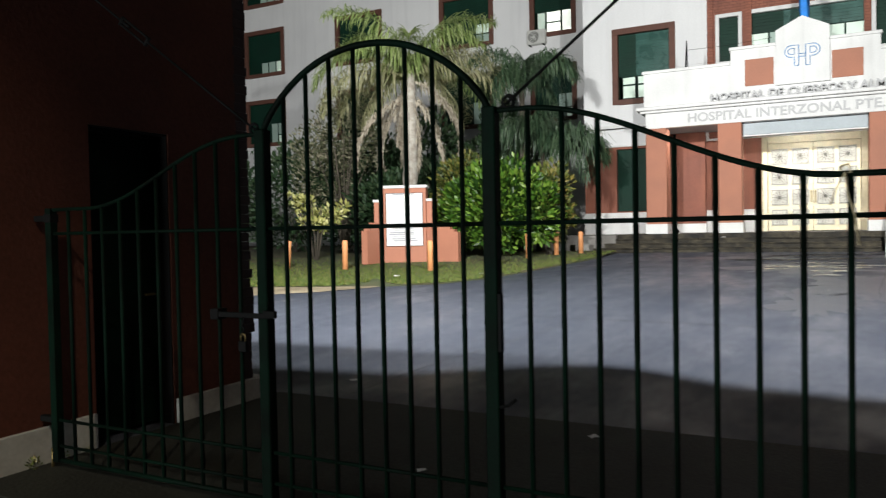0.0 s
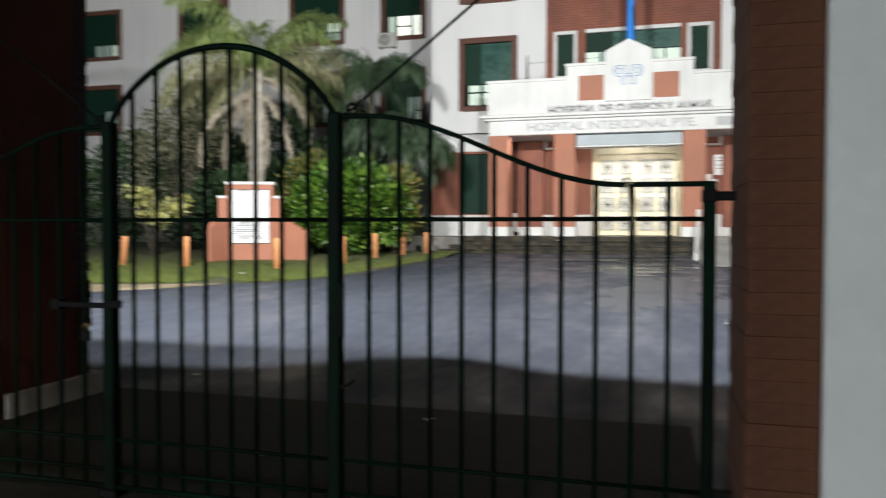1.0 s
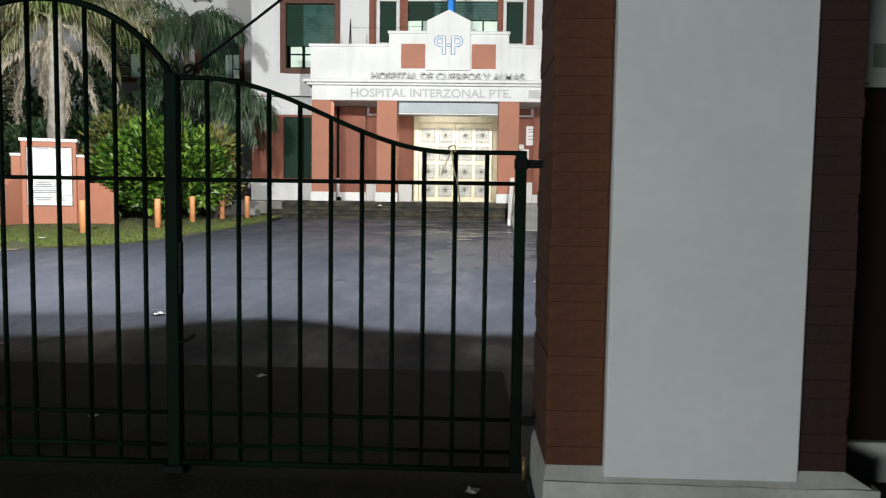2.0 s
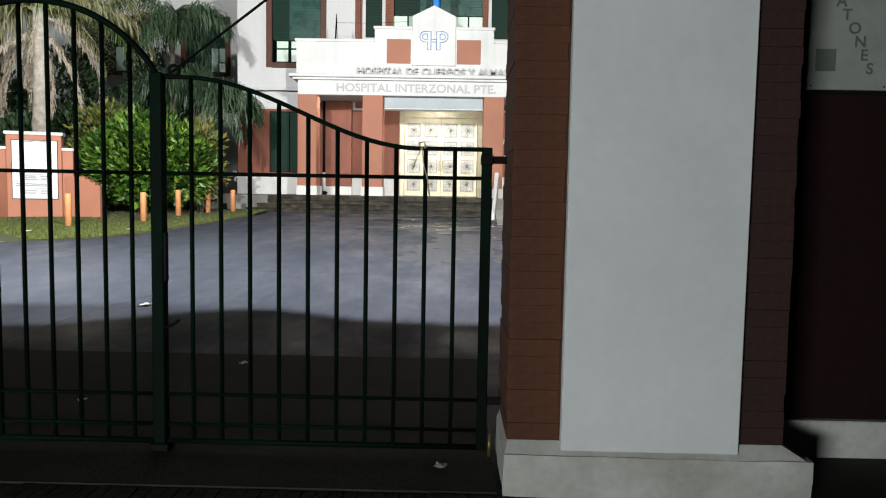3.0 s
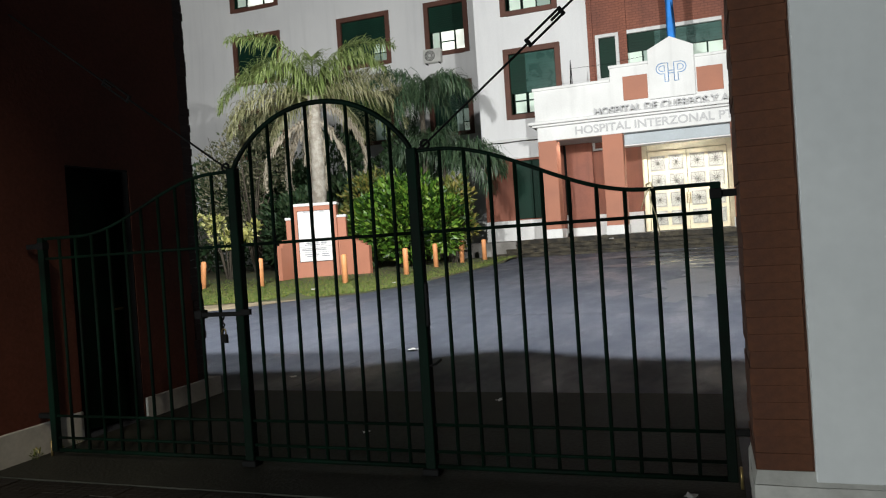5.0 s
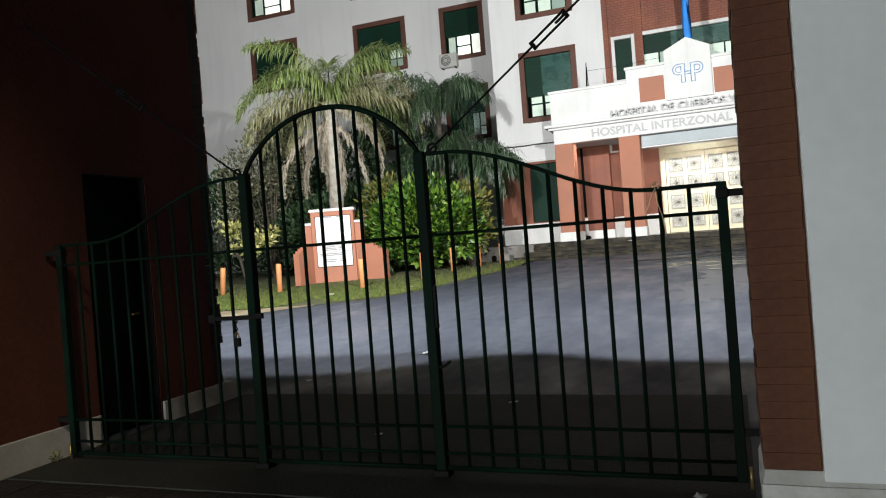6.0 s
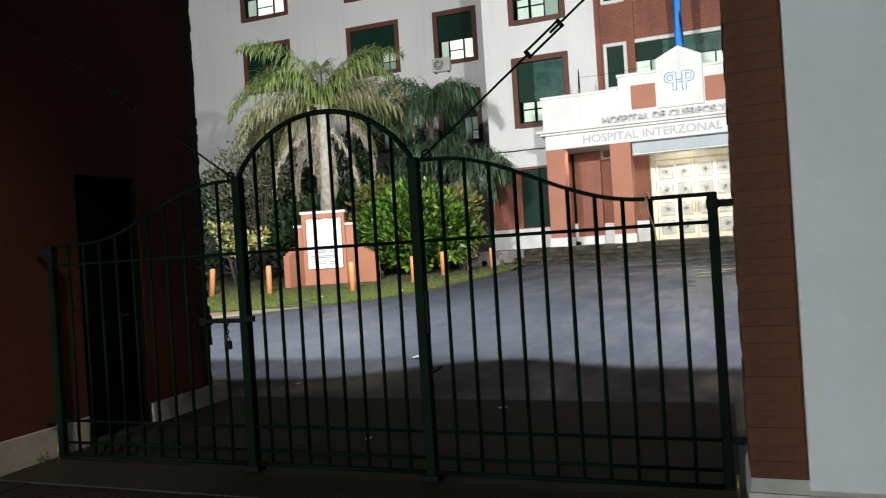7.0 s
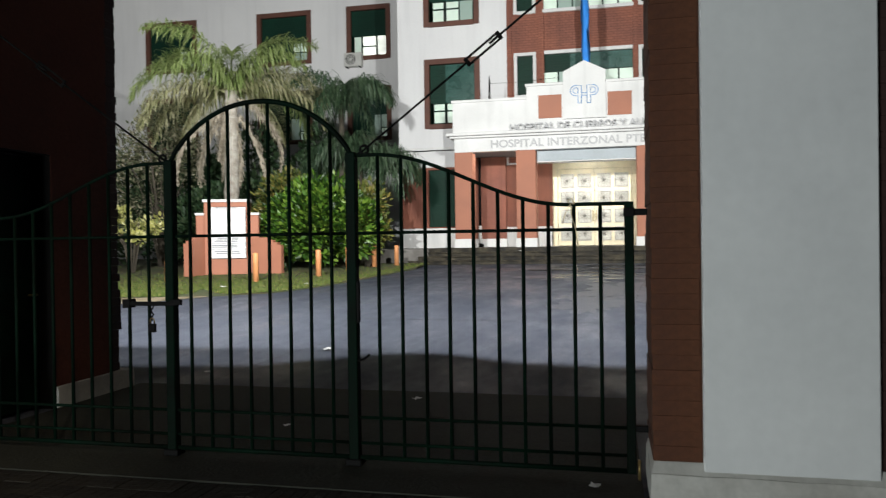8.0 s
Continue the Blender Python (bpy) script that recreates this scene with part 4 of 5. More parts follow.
part("diffuser", box(-0.7, 0.7, -0.15, 0.15, -0.04, -0.03), LAMP_GLOW, hs, "glowing diffuser")
# hidden bodies for the two added side bay lamps
for x in (-2.5, 4.1):
    copy_thing(lampo, pose(x, 23.02, 4.9))
nb = thing("notice_box", "small white notice box on the wall by the column", "notice", at=(3.55, 24.9, 2.6))
part("case", box(0, 0.35, 0.55, 0.65, 0, 0.75, 0.01), TRIM_WHITE, nb)
# piers and downpipe inside the portico
for x0, x1 in ((-3.75, -2.45), (2 * CX + 2.45, 2 * CX + 3.75)):
    pr = thing("wall_pier", "brick red wall pier with a low white base inside the portico", "pier", at=(0, 0, 0))
    part("shaft", box(x0, x1, MY - 0.35, MY - 0.06, LAND + 0.33, 4.895, 0.01), MAROON, pr)
    part("base", box(x0 - 0.02, x1 + 0.02, MY - 0.38, MY - 0.055, LAND, LAND + 0.33, 0.01), TRIM_WHITE, pr)
dp = thing("downpipe", "dark downpipe with a pale lower end and black shoe", "pipe", at=(-3.5, MY - 0.45, LAND))
part("upper_pipe", tube([(0, 0, 0.85), (0, 0, 3.6)], 0.05), IRON, dp)
part("lower_pipe", tube([(0, 0, 0.12), (0, 0, 0.86)], 0.065), TRIM_WHITE, dp)
part("shoe", tube([(0, 0, 0.0), (0, 0, 0.13), (0.1, -0.05, 0.04)], 0.075), IRON, dp)
# blue flag cloth hanging on its pole over the parapet
fl = thing("flagpole", "white flagpole with a furled blue cloth above the parapet", "flagpole", at=(0.86, PY + 0.45, 5.6))
part("pole", tube([(0, 0, 0), (0, 0, 7.0)], 0.035), TRIM_WHITE, fl)
bm = bmesh.new()
rings = []
for k in range(24):
    z = 2.2 + k * 0.19
    r = 0.115 + 0.015 * math.sin(k * 0.7)
    rings.append([bm.verts.new((r * math.cos(q * math.tau / 14) * (1 + 0.3 * math.sin(q * 2.7 + k * 0.22)) - 0.003 * k, r * math.sin(q * math.tau / 14) * (1 + 0.35 * math.cos(q * 2.7 + k * 0.3)), z)) for q in range(14)])
for a, b in zip(rings, rings[1:]):
    for q in range(14):
        f = bm.faces.new((a[q], a[(q + 1) % 14], b[(q + 1) % 14], b[q]))
        f.smooth = True
bm.faces.new(rings[0][::-1])
part("flag", bm, FLAG_BLUE, fl, "furled bright blue cloth")
an = thing("antenna", "thin dark aerial on the parapet with a stretched wire", "antenna", at=(-2.7, PY + 0.2, 6.74))
part("mast", tube([(0, 0, 0), (0.03, 0, 0.9)], [0.03, 0.015]), IRON, an)
part("mast", tube([(0.06, 0, 0), (0.04, 0, 0.75)], 0.012), IRON, an)
part("wire", tube([(0.03, 0, 0.6), (1.2, 0.3, 0.66), (2.6, 0.3, 0.74)], 0.006, 4), IRON, an)

# ---- rear wing ----
WY = 34.5
wing_cols = [(-17.9, -14.63), (-12.5, -10.0), (-25.03, -21.73), (-32.2, -28.98), (-39.4, -36.1)]
wing_holes = [(a, b, z, z + 2.95) for a, b in wing_cols for z in (7.16, 11.63, 16.1)]
structure("wall_wing", wall_rows(-46, -6.6, 0, 22, WY, WY + 0.4, wing_holes), WHITE, "tall white rear wing of the hospital", "facade")
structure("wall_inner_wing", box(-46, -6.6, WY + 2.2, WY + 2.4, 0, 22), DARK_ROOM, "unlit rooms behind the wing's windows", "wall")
structure("wall_wing_end", box(-46.4, -46.003, WY - 25, WY + 2.4, 0, 22), WHITE, "far end wall of the yard", "wall")
structure("roof_wing", box(-46.4, -6.6, WY - 0.2, WY + 2.4, 22, 22.4), WHITE, "flat roof of the wing", "roof")
lay_dark = [(0, 0.68, 0, 1, SHUTTER, "blind"), (0.68, 1, 0.42, 1, SHUTTER, "blind"), (0.68, 0.83, 0.0, 0.2, GLOW_TEAL, "pane"), (0.83, 1.0, 0.0, 0.2, GLOW_TEAL, "pane"), (0.68, 0.83, 0.2, 0.42, GLOW_DIM, "pane"), (0.83, 1.0, 0.2, 0.42, GLOW_DIM, "pane")]
lay_lit = [(0, 0.5, 0.45, 1, SHUTTER, "blind"), (0.5, 1, 0.45, 1, SHUTTER, "blind"), (0.05, 0.28, 0.05, 0.45, GLOW_DIM, "pane"), (0.3, 0.7, 0.0, 0.22, LIT, "pane"), (0.3, 0.7, 0.22, 0.45, LIT, "pane"), (0.72, 1, 0.0, 0.45, LIT, "pane")]
lay_low = [(0, 0.6, 0, 1, SHUTTER, "blind"), (0.6, 1, 0.5, 1, SHUTTER, "blind"), (0.6, 0.8, 0.0, 0.5, GLOW_TEAL, "pane"), (0.8, 1, 0.2, 0.5, GLOW_TEAL, "pane"), (0.8, 1, 0.0, 0.2, GLOW_DIM, "pane")]
lay_top = [(0, 0.35, 0, 1, SHUTTER, "blind"), (0.35, 1, 0.3, 1, SHUTTER, "blind"), (0.35, 0.56, 0, 0.3, GLOW_TEAL, "pane"), (0.56, 0.78, 0, 0.3, GLOW_TEAL, "pane"), (0.78, 1, 0, 0.3, GLOW_DIM, "pane")]
for a, b in wing_cols:
    for z in (7.16, 11.63, 16.1):
        lit = (a == -12.5 and 8 < z < 12) or (a == -25.03 and z > 15)
        lay = lay_lit if lit else lay_low if z < 8 else lay_top if z > 15 or a < -26 else lay_dark
        window((a, b, z, z + 2.95), WY, WINDOW_RED, 0.24, lay, "brown-framed wing window with green shutter and " + ("brightly lit panes" if lit else "dim panes"), "wing windows")
ac = thing("air_conditioner", "off-white outdoor air conditioner unit under a wing window", "air conditioner", at=(-12.05, WY - 0.04, 11.2))
ac_case = part("case", box(-0.5, 0.5, -0.36, 0, 0, 0.75, 0.03), AC_WHITE, ac)
bm = bmesh.new()
for r in (0.12, 0.2, 0.27):
    add_tube(bm, [(-0.12 + r * math.cos(t * math.tau / 16), -0.37, 0.38 + r * math.sin(t * math.tau / 16)) for t in range(17)], 0.018, 5)
part("grille", bm, IRON, ac_case, "dark round fan grille")
for x in (-0.4, 0.35):
    part("bracket", box(x, x + 0.05, -0.36, 0.0, -0.05, 0), IRON, ac)

# ---- yard's other walls, out of view ----
structure("wall_yard_east", box(24, 24.4, 2.0, 40, 0, 9), WHITE, "white far wall of the yard", "wall")

# ---- hospital sign on the lawn ----
sign = thing("entrance_sign", "terracotta stepped masonry sign with a white notice board", "sign", at=(-10.15, 16.75, ground_z(0, 16.75) + 0.03), rz=20)
c = part("centre_block", box(-0.69, 0.69, -0.2, 0.25, 0, 2.3, 0.015), TERRACOTTA, sign)
part("coping", box(-0.73, 0.73, -0.24, 0.29, 2.28, 2.37, 0.012), TRIM_WHITE, c, "white coping")
for x0, x1 in ((-0.95, -0.692), (0.692, 0.97)):
    wg = part("side_block", box(x0, x1, -0.12, 0.2, 0, 1.88, 0.015), TERRACOTTA, sign)
    part("coping", box(x0 - 0.02, x1 + 0.02, -0.16, 0.24, 1.87, 1.95, 0.01), TRIM_WHITE, wg, "white coping")
for ax, ay, bx, by, h in ((-0.74, -0.1, -1.06, -1.0, 1.0), (0.8, -0.1, 1.72, -0.42, 0.92)):
    L_ = math.hypot(bx - ax, by - ay)
    prof = [(0, 0), (L_, 0), (L_, h), (L_ - 0.13, h), (L_ - 0.13, h + 0.08), (L_ - 0.27, h + 0.08), (L_ - 0.27, h + 0.16), (L_ - 0.42, h + 0.16), (L_ - 0.42, h + 0.24), (0, h + 0.24)]
    arm = part("arm", prism(prof, -0.1, 0.1), TERRACOTTA, sign, "low stepped masonry arm")
    arm.matrix_basis = pose(ax, ay, 0, 0, 0, math.degrees(math.atan2(by - ay, bx - ax)))
bd = part("notice_board", box(-0.54, 0.58, -0.235, -0.2, 0.52, 2.12, 0.006), SIGN_WHITE, sign)
for zz in (0.98, 0.8, 1.18):
    part("division", box(-0.53, 0.57, -0.24, -0.2345, zz, zz + 0.012), SIGN_INK, bd, "thin grey dividing line")
for zz in (0.66, 0.72, 0.86, 0.91, 1.03, 1.08, 1.13, 2.08):
    part("print_line", box(-0.36 - 0.1 * math.sin(zz * 9), 0.05 + 0.1 * math.cos(zz * 7), -0.24, -0.2345, zz, zz + 0.03), SIGN_INK, bd)
    part("print_line", box(0.15, 0.43 + 0.12 * math.sin(zz * 5), -0.24, -0.2345, zz, zz + 0.03), SIGN_INK, bd)
part("board_edge", box(-0.555, 0.595, -0.222, -0.2, 0.505, 2.135), IRON, sign, "thin dark board edge")

# ---- bollards ----
first = None
for x, y, lean_x, lean_y, h in ((-7.8, 13.97, 0, 0, 0.82), (-6.69, 15.72, 0, 0, 0.8), (-6.6, 18.0, 0, 1, 0.78), (-6.19, 19.43, 0, 0, 0.75), (-5.63, 20.23, 0, 1, 0.72), (-10.56, 14.06, 1, 0, 0.85), (-12.7, 14.2, 7, 2, 0.85)):
    z = ground_z(x, y) + 0.03
    if first is None:
        first = thing("bollard", "faded orange painted concrete post in the lawn", "bollard", "posts along the lawn", at=(x, y, z))
        part("shaft", tube([(0, 0, -0.05), (0, 0, 0.78), (0, 0, 0.81), (0, 0, 0.82)], [0.082, 0.08, 0.07, 0.03], 12), BOLLARD, first)
    else:
        copy_thing(first, pose(x, y, z, lean_y, lean_x, 0) @ Matrix.Diagonal((1, 1, h / 0.82, 1)))

# ---- litter ----
for x, y, z, s in ((1.56, -0.19, 0.012, 0.05), (-2.0, 4.6, ground_z(0, 4.6) + 0.006, 0.09), (-0.12, 2.05, 0.008, 0.05), (-0.9, 0.9, 0.008, 0.04), (-2.9, 3.1, 0.01, 0.05), (2.6, 7.5, ground_z(0, 7.5) + 0.008, 0.08), (-7.9, 12.4, ground_z(0, 12.4) + 0.07, 0.09), (-6.0, 13.2, ground_z(0, 13.2) + 0.07, 0.07), (-1.5, 21.9, LAND - 0.135, 0.1)):
    lp = thing("litter", "crumpled scrap of white paper on the ground", "litter", "scraps on the ground", at=(x, y, z), rz=random.uniform(0, 90))
    bm = bmesh.new()
    g2 = [[bm.verts.new(((i - 1.5) * s * 0.5, (j - 1.5) * s * 0.4, random.uniform(0, s * 0.3))) for i in range(4)] for j in range(4)]
    for i in range(3):
        for j in range(3):
            bm.faces.new((g2[j][i], g2[j][i + 1], g2[j + 1][i + 1], g2[j + 1][i]))
    part("scrap", bm, PAPER, lp)

# ---- plants ----
def mesh_part(name, verts, faces, material, parent, label=""):
    me = bpy.data.meshes.new(name)
    me.from_pydata(verts, [], faces)
    me.materials.append(material)
    ob = new(name, me)
    ob.parent = parent
    if label:
        ob["label"] = label
    return ob


PALM_GREEN = leafy("palm_leaf_green", [(0.1, 0.15, 0.04), (0.22, 0.29, 0.09), (0.36, 0.42, 0.19)], 0.45, 0.3)
PALM_PALE = leafy("palm_leaf_paling", [(0.17, 0.18, 0.07), (0.32, 0.32, 0.17), (0.44, 0.41, 0.26)], 0.5, 0.3)
# dark leaf green that also holds the shade over the palms by the facade
PALM_DARK = leafy("palm_leaf_shade_dark", [(0.02, 0.05, 0.026), (0.055, 0.1, 0.05), (0.12, 0.18, 0.1)], 0.45)
PALM_DEAD = leafy("dead_palm_leaf", [(0.34, 0.29, 0.22), (0.52, 0.46, 0.37), (0.42, 0.37, 0.29)], 0.8)
BUSH_GREEN = leafy("bush_leaf", [(0.007, 0.02, 0.004), (0.032, 0.09, 0.01), (0.1, 0.21, 0.024), (0.22, 0.33, 0.05)], 0.4)
BUSH_ORANGE = leafy("yellowing_bush_leaf", [(0.06, 0.09, 0.02), (0.14, 0.17, 0.035), (0.26, 0.2, 0.05)], 0.5)
CROTON = leafy("yellow_variegated_leaf", [(0.08, 0.13, 0.03), (0.55, 0.53, 0.17), (0.75, 0.72, 0.36)], 0.45)
SHRUB_DARK = leafy("dark_shrub_leaf", [(0.015, 0.04, 0.015), (0.03, 0.07, 0.025), (0.06, 0.09, 0.04)], 0.6)
OLIVE_DRY = leafy("dry_olive_leaf", [(0.06, 0.075, 0.035), (0.13, 0.14, 0.075), (0.3, 0.27, 0.19)], 0.7)
GRASS = leafy("grass_blade", [(0.06, 0.1, 0.016), (0.1, 0.15, 0.024), (0.19, 0.175, 0.048)], 0.7)


def frond_mesh(name, length, droop, leaflet, pairs, hang, rnd, width=0.035, thick=1):
    """A feather leaf: an arching midrib along +x with hanging leaflets on both sides."""
    verts, faces = [], []
    pts = []
    for k in range(pairs + 1):
        u = k / pairs
        a = droop[0] + (droop[1] - droop[0]) * u
        if k == 0:
            pts.append(Vector((0, 0, 0)))
        else:
            pts.append(pts[-1] + Vector((math.cos(a), 0, math.sin(a))) * length / pairs)
    for k in range(pairs):                      # midrib, three-sided
        r0, r1 = 0.035 * (1 - k / pairs) + 0.006, 0.035 * (1 - (k + 1) / pairs) + 0.006
        n = len(verts)
        for p, r in ((pts[k], r0), (pts[k + 1], r1)):
            verts += [p + Vector((0, r, 0)), p + Vector((0, -r, 0)), p + Vector((0, 0, -r * 1.4))]
        faces += [(n, n + 1, n + 4, n + 3), (n + 1, n + 2, n + 5, n + 4), (n + 2, n, n + 3, n + 5)]
    for k in range(int(pairs * 0.12), pairs + 1):
        u = k / pairs
        size = leaflet * (math.sin(math.pi * min(1, 0.18 + 0.8 * u)) ** 0.6 + 0.1)
        for s in (-1, 1):
            for rep in range(thick):
                L = size * rnd.uniform(0.55, 1.15)
                fwd = rnd.uniform(0.25, 0.75)
                out = Vector((fwd, s * rnd.uniform(0.6, 1.0), rnd.uniform(-0.55, 0.75))).normalized()
                p0 = pts[k] + Vector((rnd.uniform(-0.04, 0.04), 0, 0))
                p1 = p0 + out * L * 0.45
                hg = hang * rnd.uniform(0.35, 1.2)
                p2 = p1 + (out * (1.05 - hg) + Vector((rnd.uniform(-0.2, 0.4), rnd.uniform(-0.2, 0.2), -1)) * hg).normalized() * L * 0.35
                p3 = p2 + (out * (1.05 - hg) * 0.5 + Vector((0, 0, -1)) * (hg + 0.2)).normalized() * L * 0.3
                side = out.cross(Vector((0, 0, 1))).normalized() * width * 0.5
                n = len(verts)
                verts += [p0 - side * 0.5, p0 + side * 0.5, p1 - side, p1 + side, p2 - side * 0.8, p2 + side * 0.8, p3]
                faces += [(n, n + 1, n + 3, n + 2), (n + 2, n + 3, n + 5, n + 4), (n + 4, n + 5, n + 6)]
    me = bpy.data.meshes.new(name)
    me.from_pydata([tuple(v) for v in verts], [], faces)
    return me


def palm(at, height, label, fronds, dead_turns, length, seed, leaflet=0.75, bark=BARK, hang=0.6, girth=1.0, blade=0.03):
    rnd = random.Random(seed)
    p = thing("palm_tree", label, "palm tree", "palms on the lawn", at=at)
    bm = bmesh.new()
    pts, rad = [], []
    for k in range(26):
        u = k / 25
        pts.append((0.18 * math.sin(u * 2.2), 0.1 * u, height * u))
        rad.append(girth * (0.26 - 0.08 * u) * (1.07 if k % 2 else 0.95))
    add_tube(bm, pts, rad, 12)
    part("trunk", bm, bark, p, "ringed palm trunk")
    top = Vector(pts[-1])
    for turn, f, a0, a1, mat in fronds:
        me = frond_mesh("frond", length * f, (a0, a1), leaflet * rnd.uniform(0.85, 1.1), 74, hang, rnd, blade, 2)
        me.materials.append(mat)
        ob = new("frond", me)
        ob.matrix_basis = Matrix.Translation(top + Vector((0, 0, rnd.uniform(-0.2, 0.15)))) @ pose(0, 0, 0, rnd.uniform(-10, 10), rnd.uniform(-4, 4), turn)
        ob.parent = p
    dead = [frond_mesh("dead_frond", length * f, d, 0.36, 64, 0.95, rnd, 0.04, 2) for f, d in ((0.78, (-0.85, -1.62)), (0.64, (-1.2, -1.6)), (0.86, (-0.3, -1.7)), (0.56, (-1.35, -1.6)))]
    for me in dead:
        me.materials.append(PALM_DEAD)
    for k, turn in enumerate(dead_turns):
        ob = new("dead_frond", dead[k % 4])
        ob.matrix_basis = Matrix.Translation(top + Vector((0, 0, rnd.uniform(-0.9, -0.15)))) @ pose(0, 0, 0, rnd.uniform(-15, 15), rnd.uniform(-5, 10), turn + rnd.uniform(-6, 6))
        ob.parent = p
        ob["label"] = "dry hanging palm frond"
    return p


def leaf_cloud(blobs, count, size, rnd, aspect=0.45, up=0.3, shell=0.55):
    """Many single bent leaves scattered through the outer part of several lumps (x, y, z, rx, ry, rz)."""
    verts, faces = [], []
    vol = [b[3] * b[4] * b[5] for b in blobs]
    for _ in range(count):
        b = rnd.choices(blobs, vol)[0]
        while True:
            q = Vector((rnd.uniform(-1, 1), rnd.uniform(-1, 1), rnd.uniform(-1, 1)))
            if shell < q.length < 1:
                break
        q *= 0.8 + 0.35 * (noise.noise(Vector((q.x * 2.3 + b[0], q.y * 2.3, q.z * 2.3 + b[2]))) + 0.4)
        c = Vector((b[0] + q.x * b[3], b[1] + q.y * b[4], b[2] + q.z * b[5]))
        way = (q.normalized() + Vector((rnd.uniform(-0.8, 0.8), rnd.uniform(-0.8, 0.8), rnd.uniform(-0.4, 0.8) + up))).normalized()
        side = way.cross(Vector((rnd.uniform(-1, 1), rnd.uniform(-1, 1), rnd.uniform(-1, 1)))).normalized()
        L = size * rnd.uniform(0.65, 1.25)
        W = L * aspect * 0.5
        nrm = way.cross(side)
        n = len(verts)
        verts += [c, c + way * L * 0.5 + side * W + nrm * W * 0.3, c + way * L, c + way * L * 0.5 - side * W + nrm * W * 0.3]
        faces += [(n, n + 1, n + 2), (n, n + 2, n + 3)]
    return [tuple(v) for v in verts], faces


def stems(rnd, n, spread, height, r=0.03):
    bm = bmesh.new()
    for k in range(n):
        a = math.tau * k / n + rnd.uniform(-0.4, 0.4)
        e = rnd.uniform(0.5, 1) * spread
        add_tube(bm, [(0.06 * math.cos(a), 0.06 * math.sin(a), -0.05), (e * 0.35 * math.cos(a), e * 0.35 * math.sin(a), height * 0.45), (e * math.cos(a), e * math.sin(a), height * rnd.uniform(0.8, 1))], [r, r * 0.7, r * 0.3], 6)
    return bm


def shrub(at, label, blobs, count, size, material, seed, stem=(8, 0.8, 1.5), name="bush", **kw):
    rnd = random.Random(seed)
    s = thing(name, label, "shrub", at=at)
    part("branchwork", stems(rnd, *stem), TWIG, s)
    v, f = leaf_cloud(blobs, count, size, rnd, **kw)
    mesh_part("crown", v, f, material, s)
    return s


GZ = ground_z
G, P = PALM_GREEN, PALM_PALE
TALL = ((36, 1.08, 1.56, -0.3, G), (8, 0.85, 1.35, -0.8, G), (62, 0.8, 1.3, -0.9, G), (222, 1.0, 1.52, -0.4, G), (192, 0.88, 1.3, -0.8, G), (250, 0.8, 1.3, -0.9, G),
        (30, 1.0, 0.95, -1.2, P), (48, 0.95, 0.6, -1.35, G), (14, 1.0, 0.55, -1.3, P), (209, 1.0, 0.9, -1.2, G), (226, 0.95, 0.6, -1.35, P), (188, 0.95, 0.45, -1.4, P),
        (119, 0.9, 1.2, -1.0, G), (88, 0.9, 0.9, -1.2, G), (150, 0.9, 0.9, -1.2, G), (-61, 0.75, 1.45, -0.9, G), (170, 0.8, 0.1, -1.5, P), (66, 0.8, 0.1, -1.5, P))


def drooping(n, turn, mat):
    """A round of arching fronds that hang at their tips."""
    arcs = ((0.8, 1.45, -1.0), (0.9, 1.1, -1.45), (1.0, 0.9, -1.55), (1.0, 0.6, -1.6))
    return [(turn + k * 137.5, *arcs[k % 4], mat) for k in range(n)]


palm((-11.5, 19.2, GZ(0, 19.2)), 6.3, "tall feather palm with grey-green crown and hanging dry fronds", TALL, (12, 22, 34, 48, 105, 140, 166, 184, 198, 212, 226, 244), 4.0, 3, 0.95, hang=0.6, girth=1.15, blade=0.034)
palm((-8.3, 21.6, GZ(0, 21)), 6.0, "dark drooping feather palm beside the facade", drooping(9, 20, PALM_DARK), (), 3.1, 8, 1.0, TWIG, hang=0.85, girth=0.5)
palm((-7.7, 22.0, GZ(0, 21)), 3.8, "low dark feather palm beside the terrace", drooping(17, 75, PALM_DARK), (), 2.9, 14, 1.1, TWIG, hang=0.85, girth=0.4)
shrub((-8.0, 18.7, GZ(0, 18.7)), "dense bright green leafy bush on the lawn", [(0, 0, 1.6, 1.6, 1.2, 1.3), (-0.9, 0.1, 1.45, 0.9, 0.9, 1.2), (0.7, -0.1, 2.1, 0.9, 0.8, 1.0), (-0.1, -0.2, 2.4, 0.8, 0.7, 0.8), (1.35, 0.1, 1.5, 0.8, 0.8, 1.1)], 9000, 0.24, BUSH_GREEN, 5, (9, 1.0, 2.4), aspect=0.5, up=0.25)
shrub((-6.5, 19.6, GZ(0, 19.2)), "smaller yellowing bush beside the green one", [(0, 0, 2.2, 0.7, 0.7, 0.8), (0.2, 0.1, 1.4, 0.6, 0.6, 0.8)], 1300, 0.22, BUSH_ORANGE, 6, (6, 0.5, 1.6))
shrub((-9.7, 20.0, GZ(0, 20)), "yellow-green shrub behind the masonry sign", [(0, 0, 2.6, 1.0, 0.8, 0.9), (-0.4, 0.2, 1.6, 1.0, 0.8, 1.0)], 2200, 0.2, BUSH_ORANGE, 7, (6, 0.5, 1.6))
tips = [(math.cos(k * 2.4) * (0.25 + 0.06 * k), math.sin(k * 2.4) * 0.5, 1.15 + 1.1 * ((k * 7) % 17) / 17, 0.2, 0.2, 0.15) for k in range(17)]
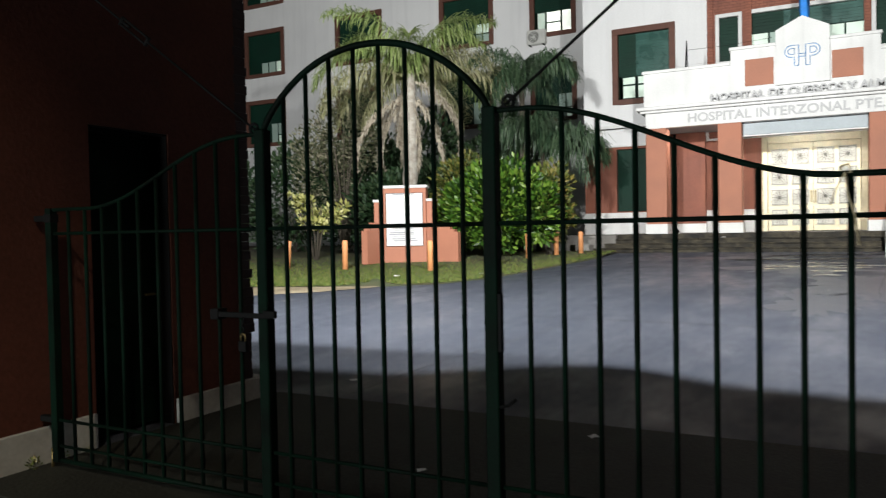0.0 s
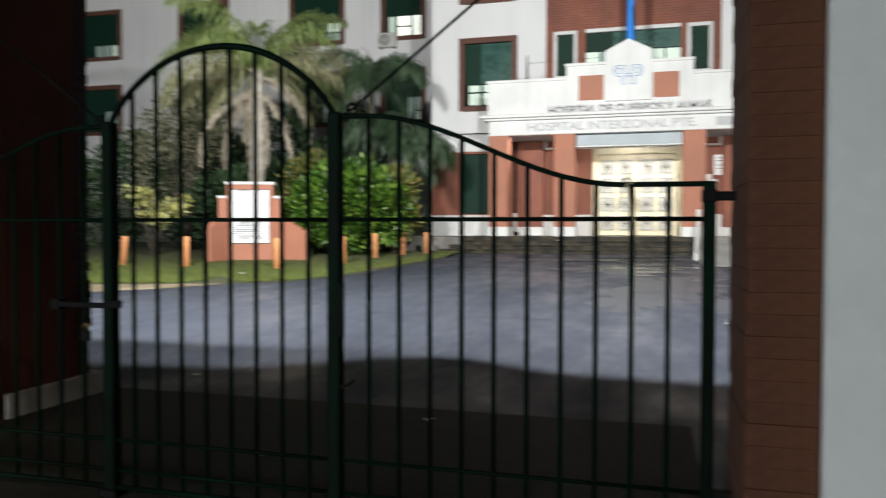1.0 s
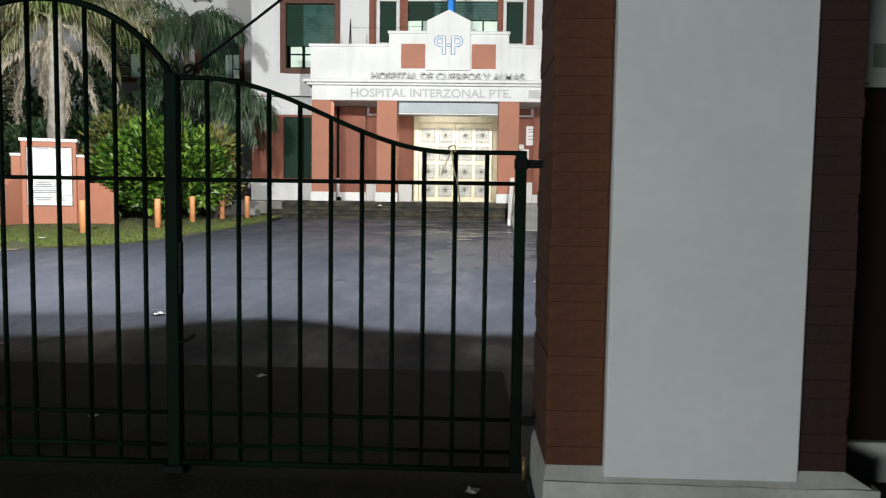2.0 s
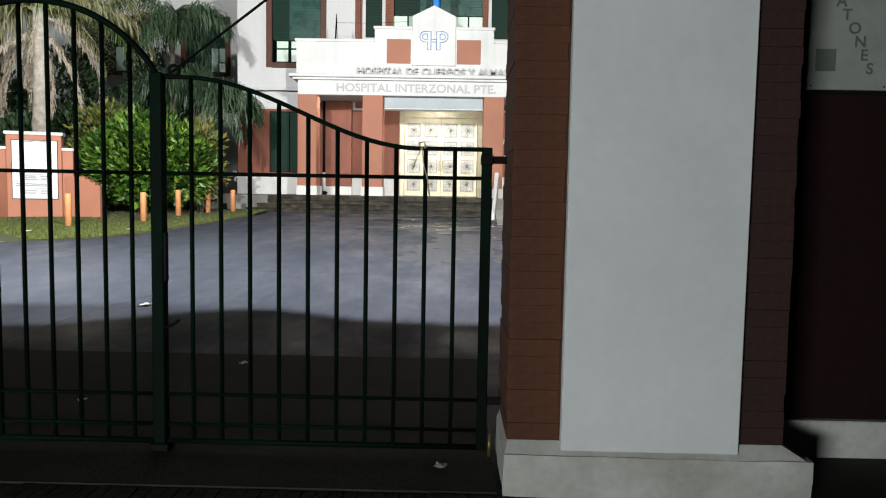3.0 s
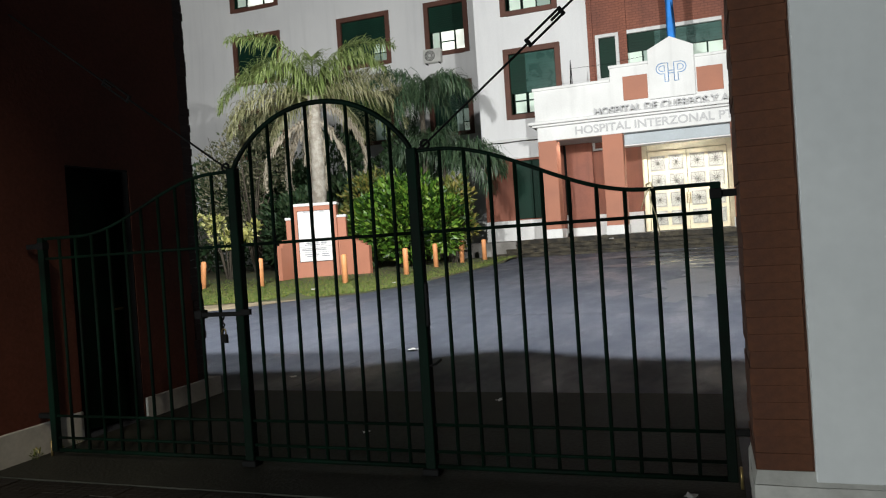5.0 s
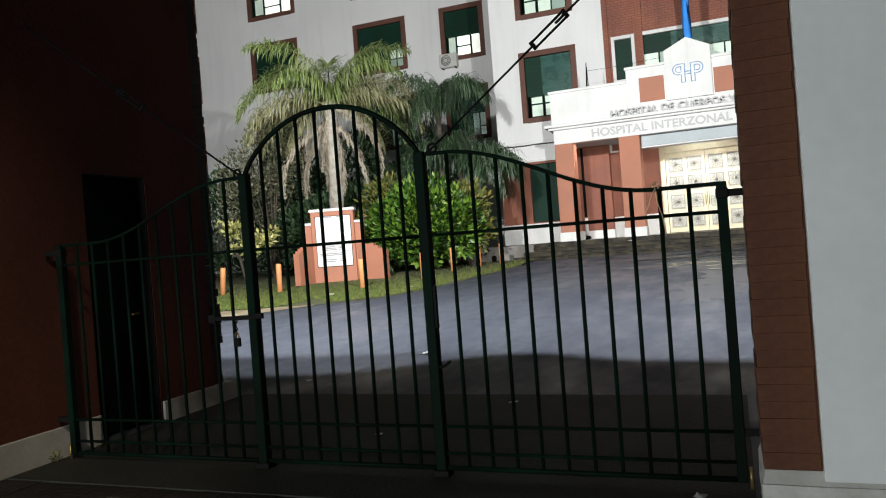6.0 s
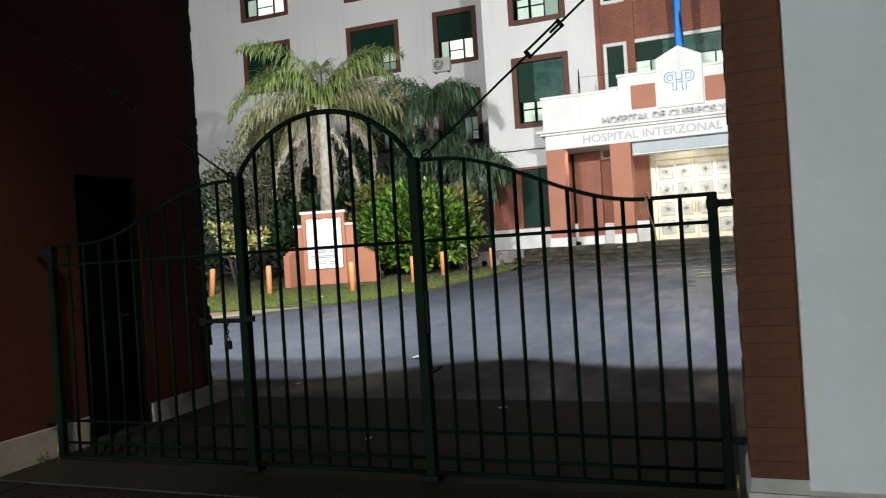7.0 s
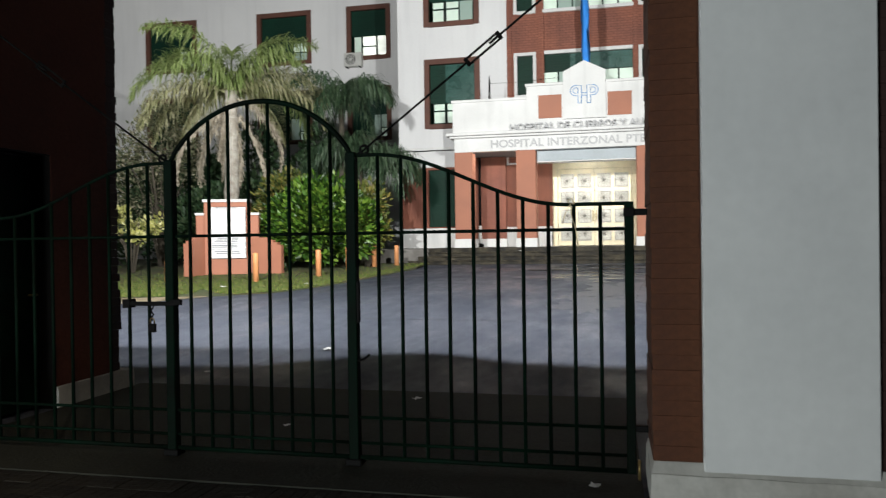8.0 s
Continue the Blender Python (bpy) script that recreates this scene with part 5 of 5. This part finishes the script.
shrub((-14.2, 17.6, GZ(0, 17.6)), "shrub with pale yellow variegated leaves and bare stems", tips, 560, 0.2, CROTON, 9, (14, 1.1, 2.1, 0.035), shell=0.2, aspect=0.55)
for k, (x, y, h, w) in enumerate(((-18.5, 22, 4.6, 2.6), (-15.0, 22.5, 4.4, 2.6), (-12.3, 22.3, 3.6, 2.2), (-22.5, 21.5, 4.5, 2.8), (-9.5, 23.5, 3.6, 1.8), (-13.0, 20.6, 3.0, 1.5), (-14.0, 25.0, 6.0, 2.4), (-10.3, 24.6, 5.6, 2.0), (-17.5, 25.5, 5.6, 2.6))):
    shrub((x, y, GZ(0, y)), "dark green shrub in the planting along the wing", [(0, 0, h * 0.5, w, 1.5, h * 0.5), (0.5, -0.3, h * 0.75, w * 0.6, 1.0, h * 0.3)], 3200, 0.26, SHRUB_DARK, 20 + k, (8, w * 0.7, h * 0.8))
shrub((-15.2, 20.8, GZ(0, 20.8)), "dry olive-coloured small tree beside the palm", [(0, 0, 4.6, 1.5, 1.2, 1.4), (-0.9, 0, 3.2, 1.5, 1.0, 1.4), (0.9, 0, 4.2, 1.0, 0.9, 1.2), (0.3, 0, 5.7, 1.0, 0.8, 0.8), (-1.6, 0, 4.3, 0.8, 0.8, 0.9)], 4800, 0.17, OLIVE_DRY, 31, (16, 1.6, 5.6, 0.04), name="small_tree")

# dry weeds at the foot of the gateway wall
rnd = random.Random(58)
for x, y, h, n_ in ((-3.22, -0.1, 0.07, 34), (-3.24, 0.12, 0.05, 20), (-3.22, 0.3, 0.04, 16)):
    weed = thing("weed", "small dry brownish weed at the foot of the plinth", "weed", "weeds along the plinth", at=(x, y, 0.006))
    v, f = leaf_cloud([(0, 0, h * 0.5, h * 0.55, h * 0.55, h * 0.6)], n_, h * 0.45, rnd, shell=0.1, up=0.6)
    mesh_part("leaves", v, f, BUSH_ORANGE, weed)
    part("stalk", tube([(0, 0, -0.01), (0.01, 0, h * 0.7)], [0.004, 0.002], 5), TWIG, weed)

# grass blades over the lawn
rnd = random.Random(44)
verts, faces = [], []
while len(faces) < 42000:
    x = rnd.uniform(-18, -4.7)
    y0 = lawn_front(x)
    y = y0 + abs(rnd.gauss(0, 3.2)) + 0.02
    if y > 22 or noise.noise(Vector((x * 0.7, y * 0.7, 2))) < -0.25 - 0.2 * (y - y0):
        continue
    z = GZ(0, y) + 0.035
    h, a = rnd.uniform(0.025, 0.075), rnd.uniform(0, math.tau)
    dx, dy = math.cos(a) * 0.014, math.sin(a) * 0.014
    n = len(verts)
    verts += [(x - dx, y - dy, z), (x + dx, y + dy, z), (x + rnd.uniform(-0.05, 0.05), y + rnd.uniform(-0.05, 0.05), z + h)]
    faces.append((n, n + 1, n + 2))
me = bpy.data.meshes.new("grass")
me.from_pydata(verts, [], faces)
me.materials.append(GRASS)
tagged(new("grass", me), "short patchy grass blades on the lawn", "grass", kind="stuff")

# ---- bricks and paving tiles ----
def brick_mesh(w, d, h, paint):
    bm = bmesh.new()
    add_box(bm, -w / 2, w / 2, -d / 2, d / 2, -h / 2, h / 2, 0.0014)
    me = bpy.data.meshes.new("brick")
    bm.to_mesh(me)
    bm.free()
    me.materials.append(paint)
    return me


rnd = random.Random(71)
COURSE = 0.083
# the second strip repeats the brick in the copy that holds its shade
for x0, x1, paint in ((PX0, PW0 - 0.008, DARK_BRICK), (PW1 + 0.008, PX1, SHADED_BRICK)):
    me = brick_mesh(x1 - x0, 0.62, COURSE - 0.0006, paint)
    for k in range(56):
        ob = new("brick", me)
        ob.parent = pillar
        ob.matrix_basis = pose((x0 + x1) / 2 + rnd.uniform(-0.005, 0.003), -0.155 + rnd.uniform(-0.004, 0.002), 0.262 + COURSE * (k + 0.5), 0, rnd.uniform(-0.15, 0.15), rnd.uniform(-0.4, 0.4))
me = brick_mesh(0.35, 0.16, COURSE - 0.003, SHADED_BRICK)
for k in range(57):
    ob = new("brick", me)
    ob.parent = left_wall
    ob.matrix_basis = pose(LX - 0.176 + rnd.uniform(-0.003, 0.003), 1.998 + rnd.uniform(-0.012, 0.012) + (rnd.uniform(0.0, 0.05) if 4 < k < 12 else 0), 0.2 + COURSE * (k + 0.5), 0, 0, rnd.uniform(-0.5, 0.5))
bm = bmesh.new()
for i in range(3):
    for j in range(3):
        add_box(bm, -0.098 + i * 0.0655, -0.098 + i * 0.0655 + 0.06, -0.098 + j * 0.0655, -0.098 + j * 0.0655 + 0.06, -0.02, 0.0)
tile = bpy.data.meshes.new("tile")
bm.to_mesh(tile)
bm.free()
tile.materials.append(SIDEWALK)
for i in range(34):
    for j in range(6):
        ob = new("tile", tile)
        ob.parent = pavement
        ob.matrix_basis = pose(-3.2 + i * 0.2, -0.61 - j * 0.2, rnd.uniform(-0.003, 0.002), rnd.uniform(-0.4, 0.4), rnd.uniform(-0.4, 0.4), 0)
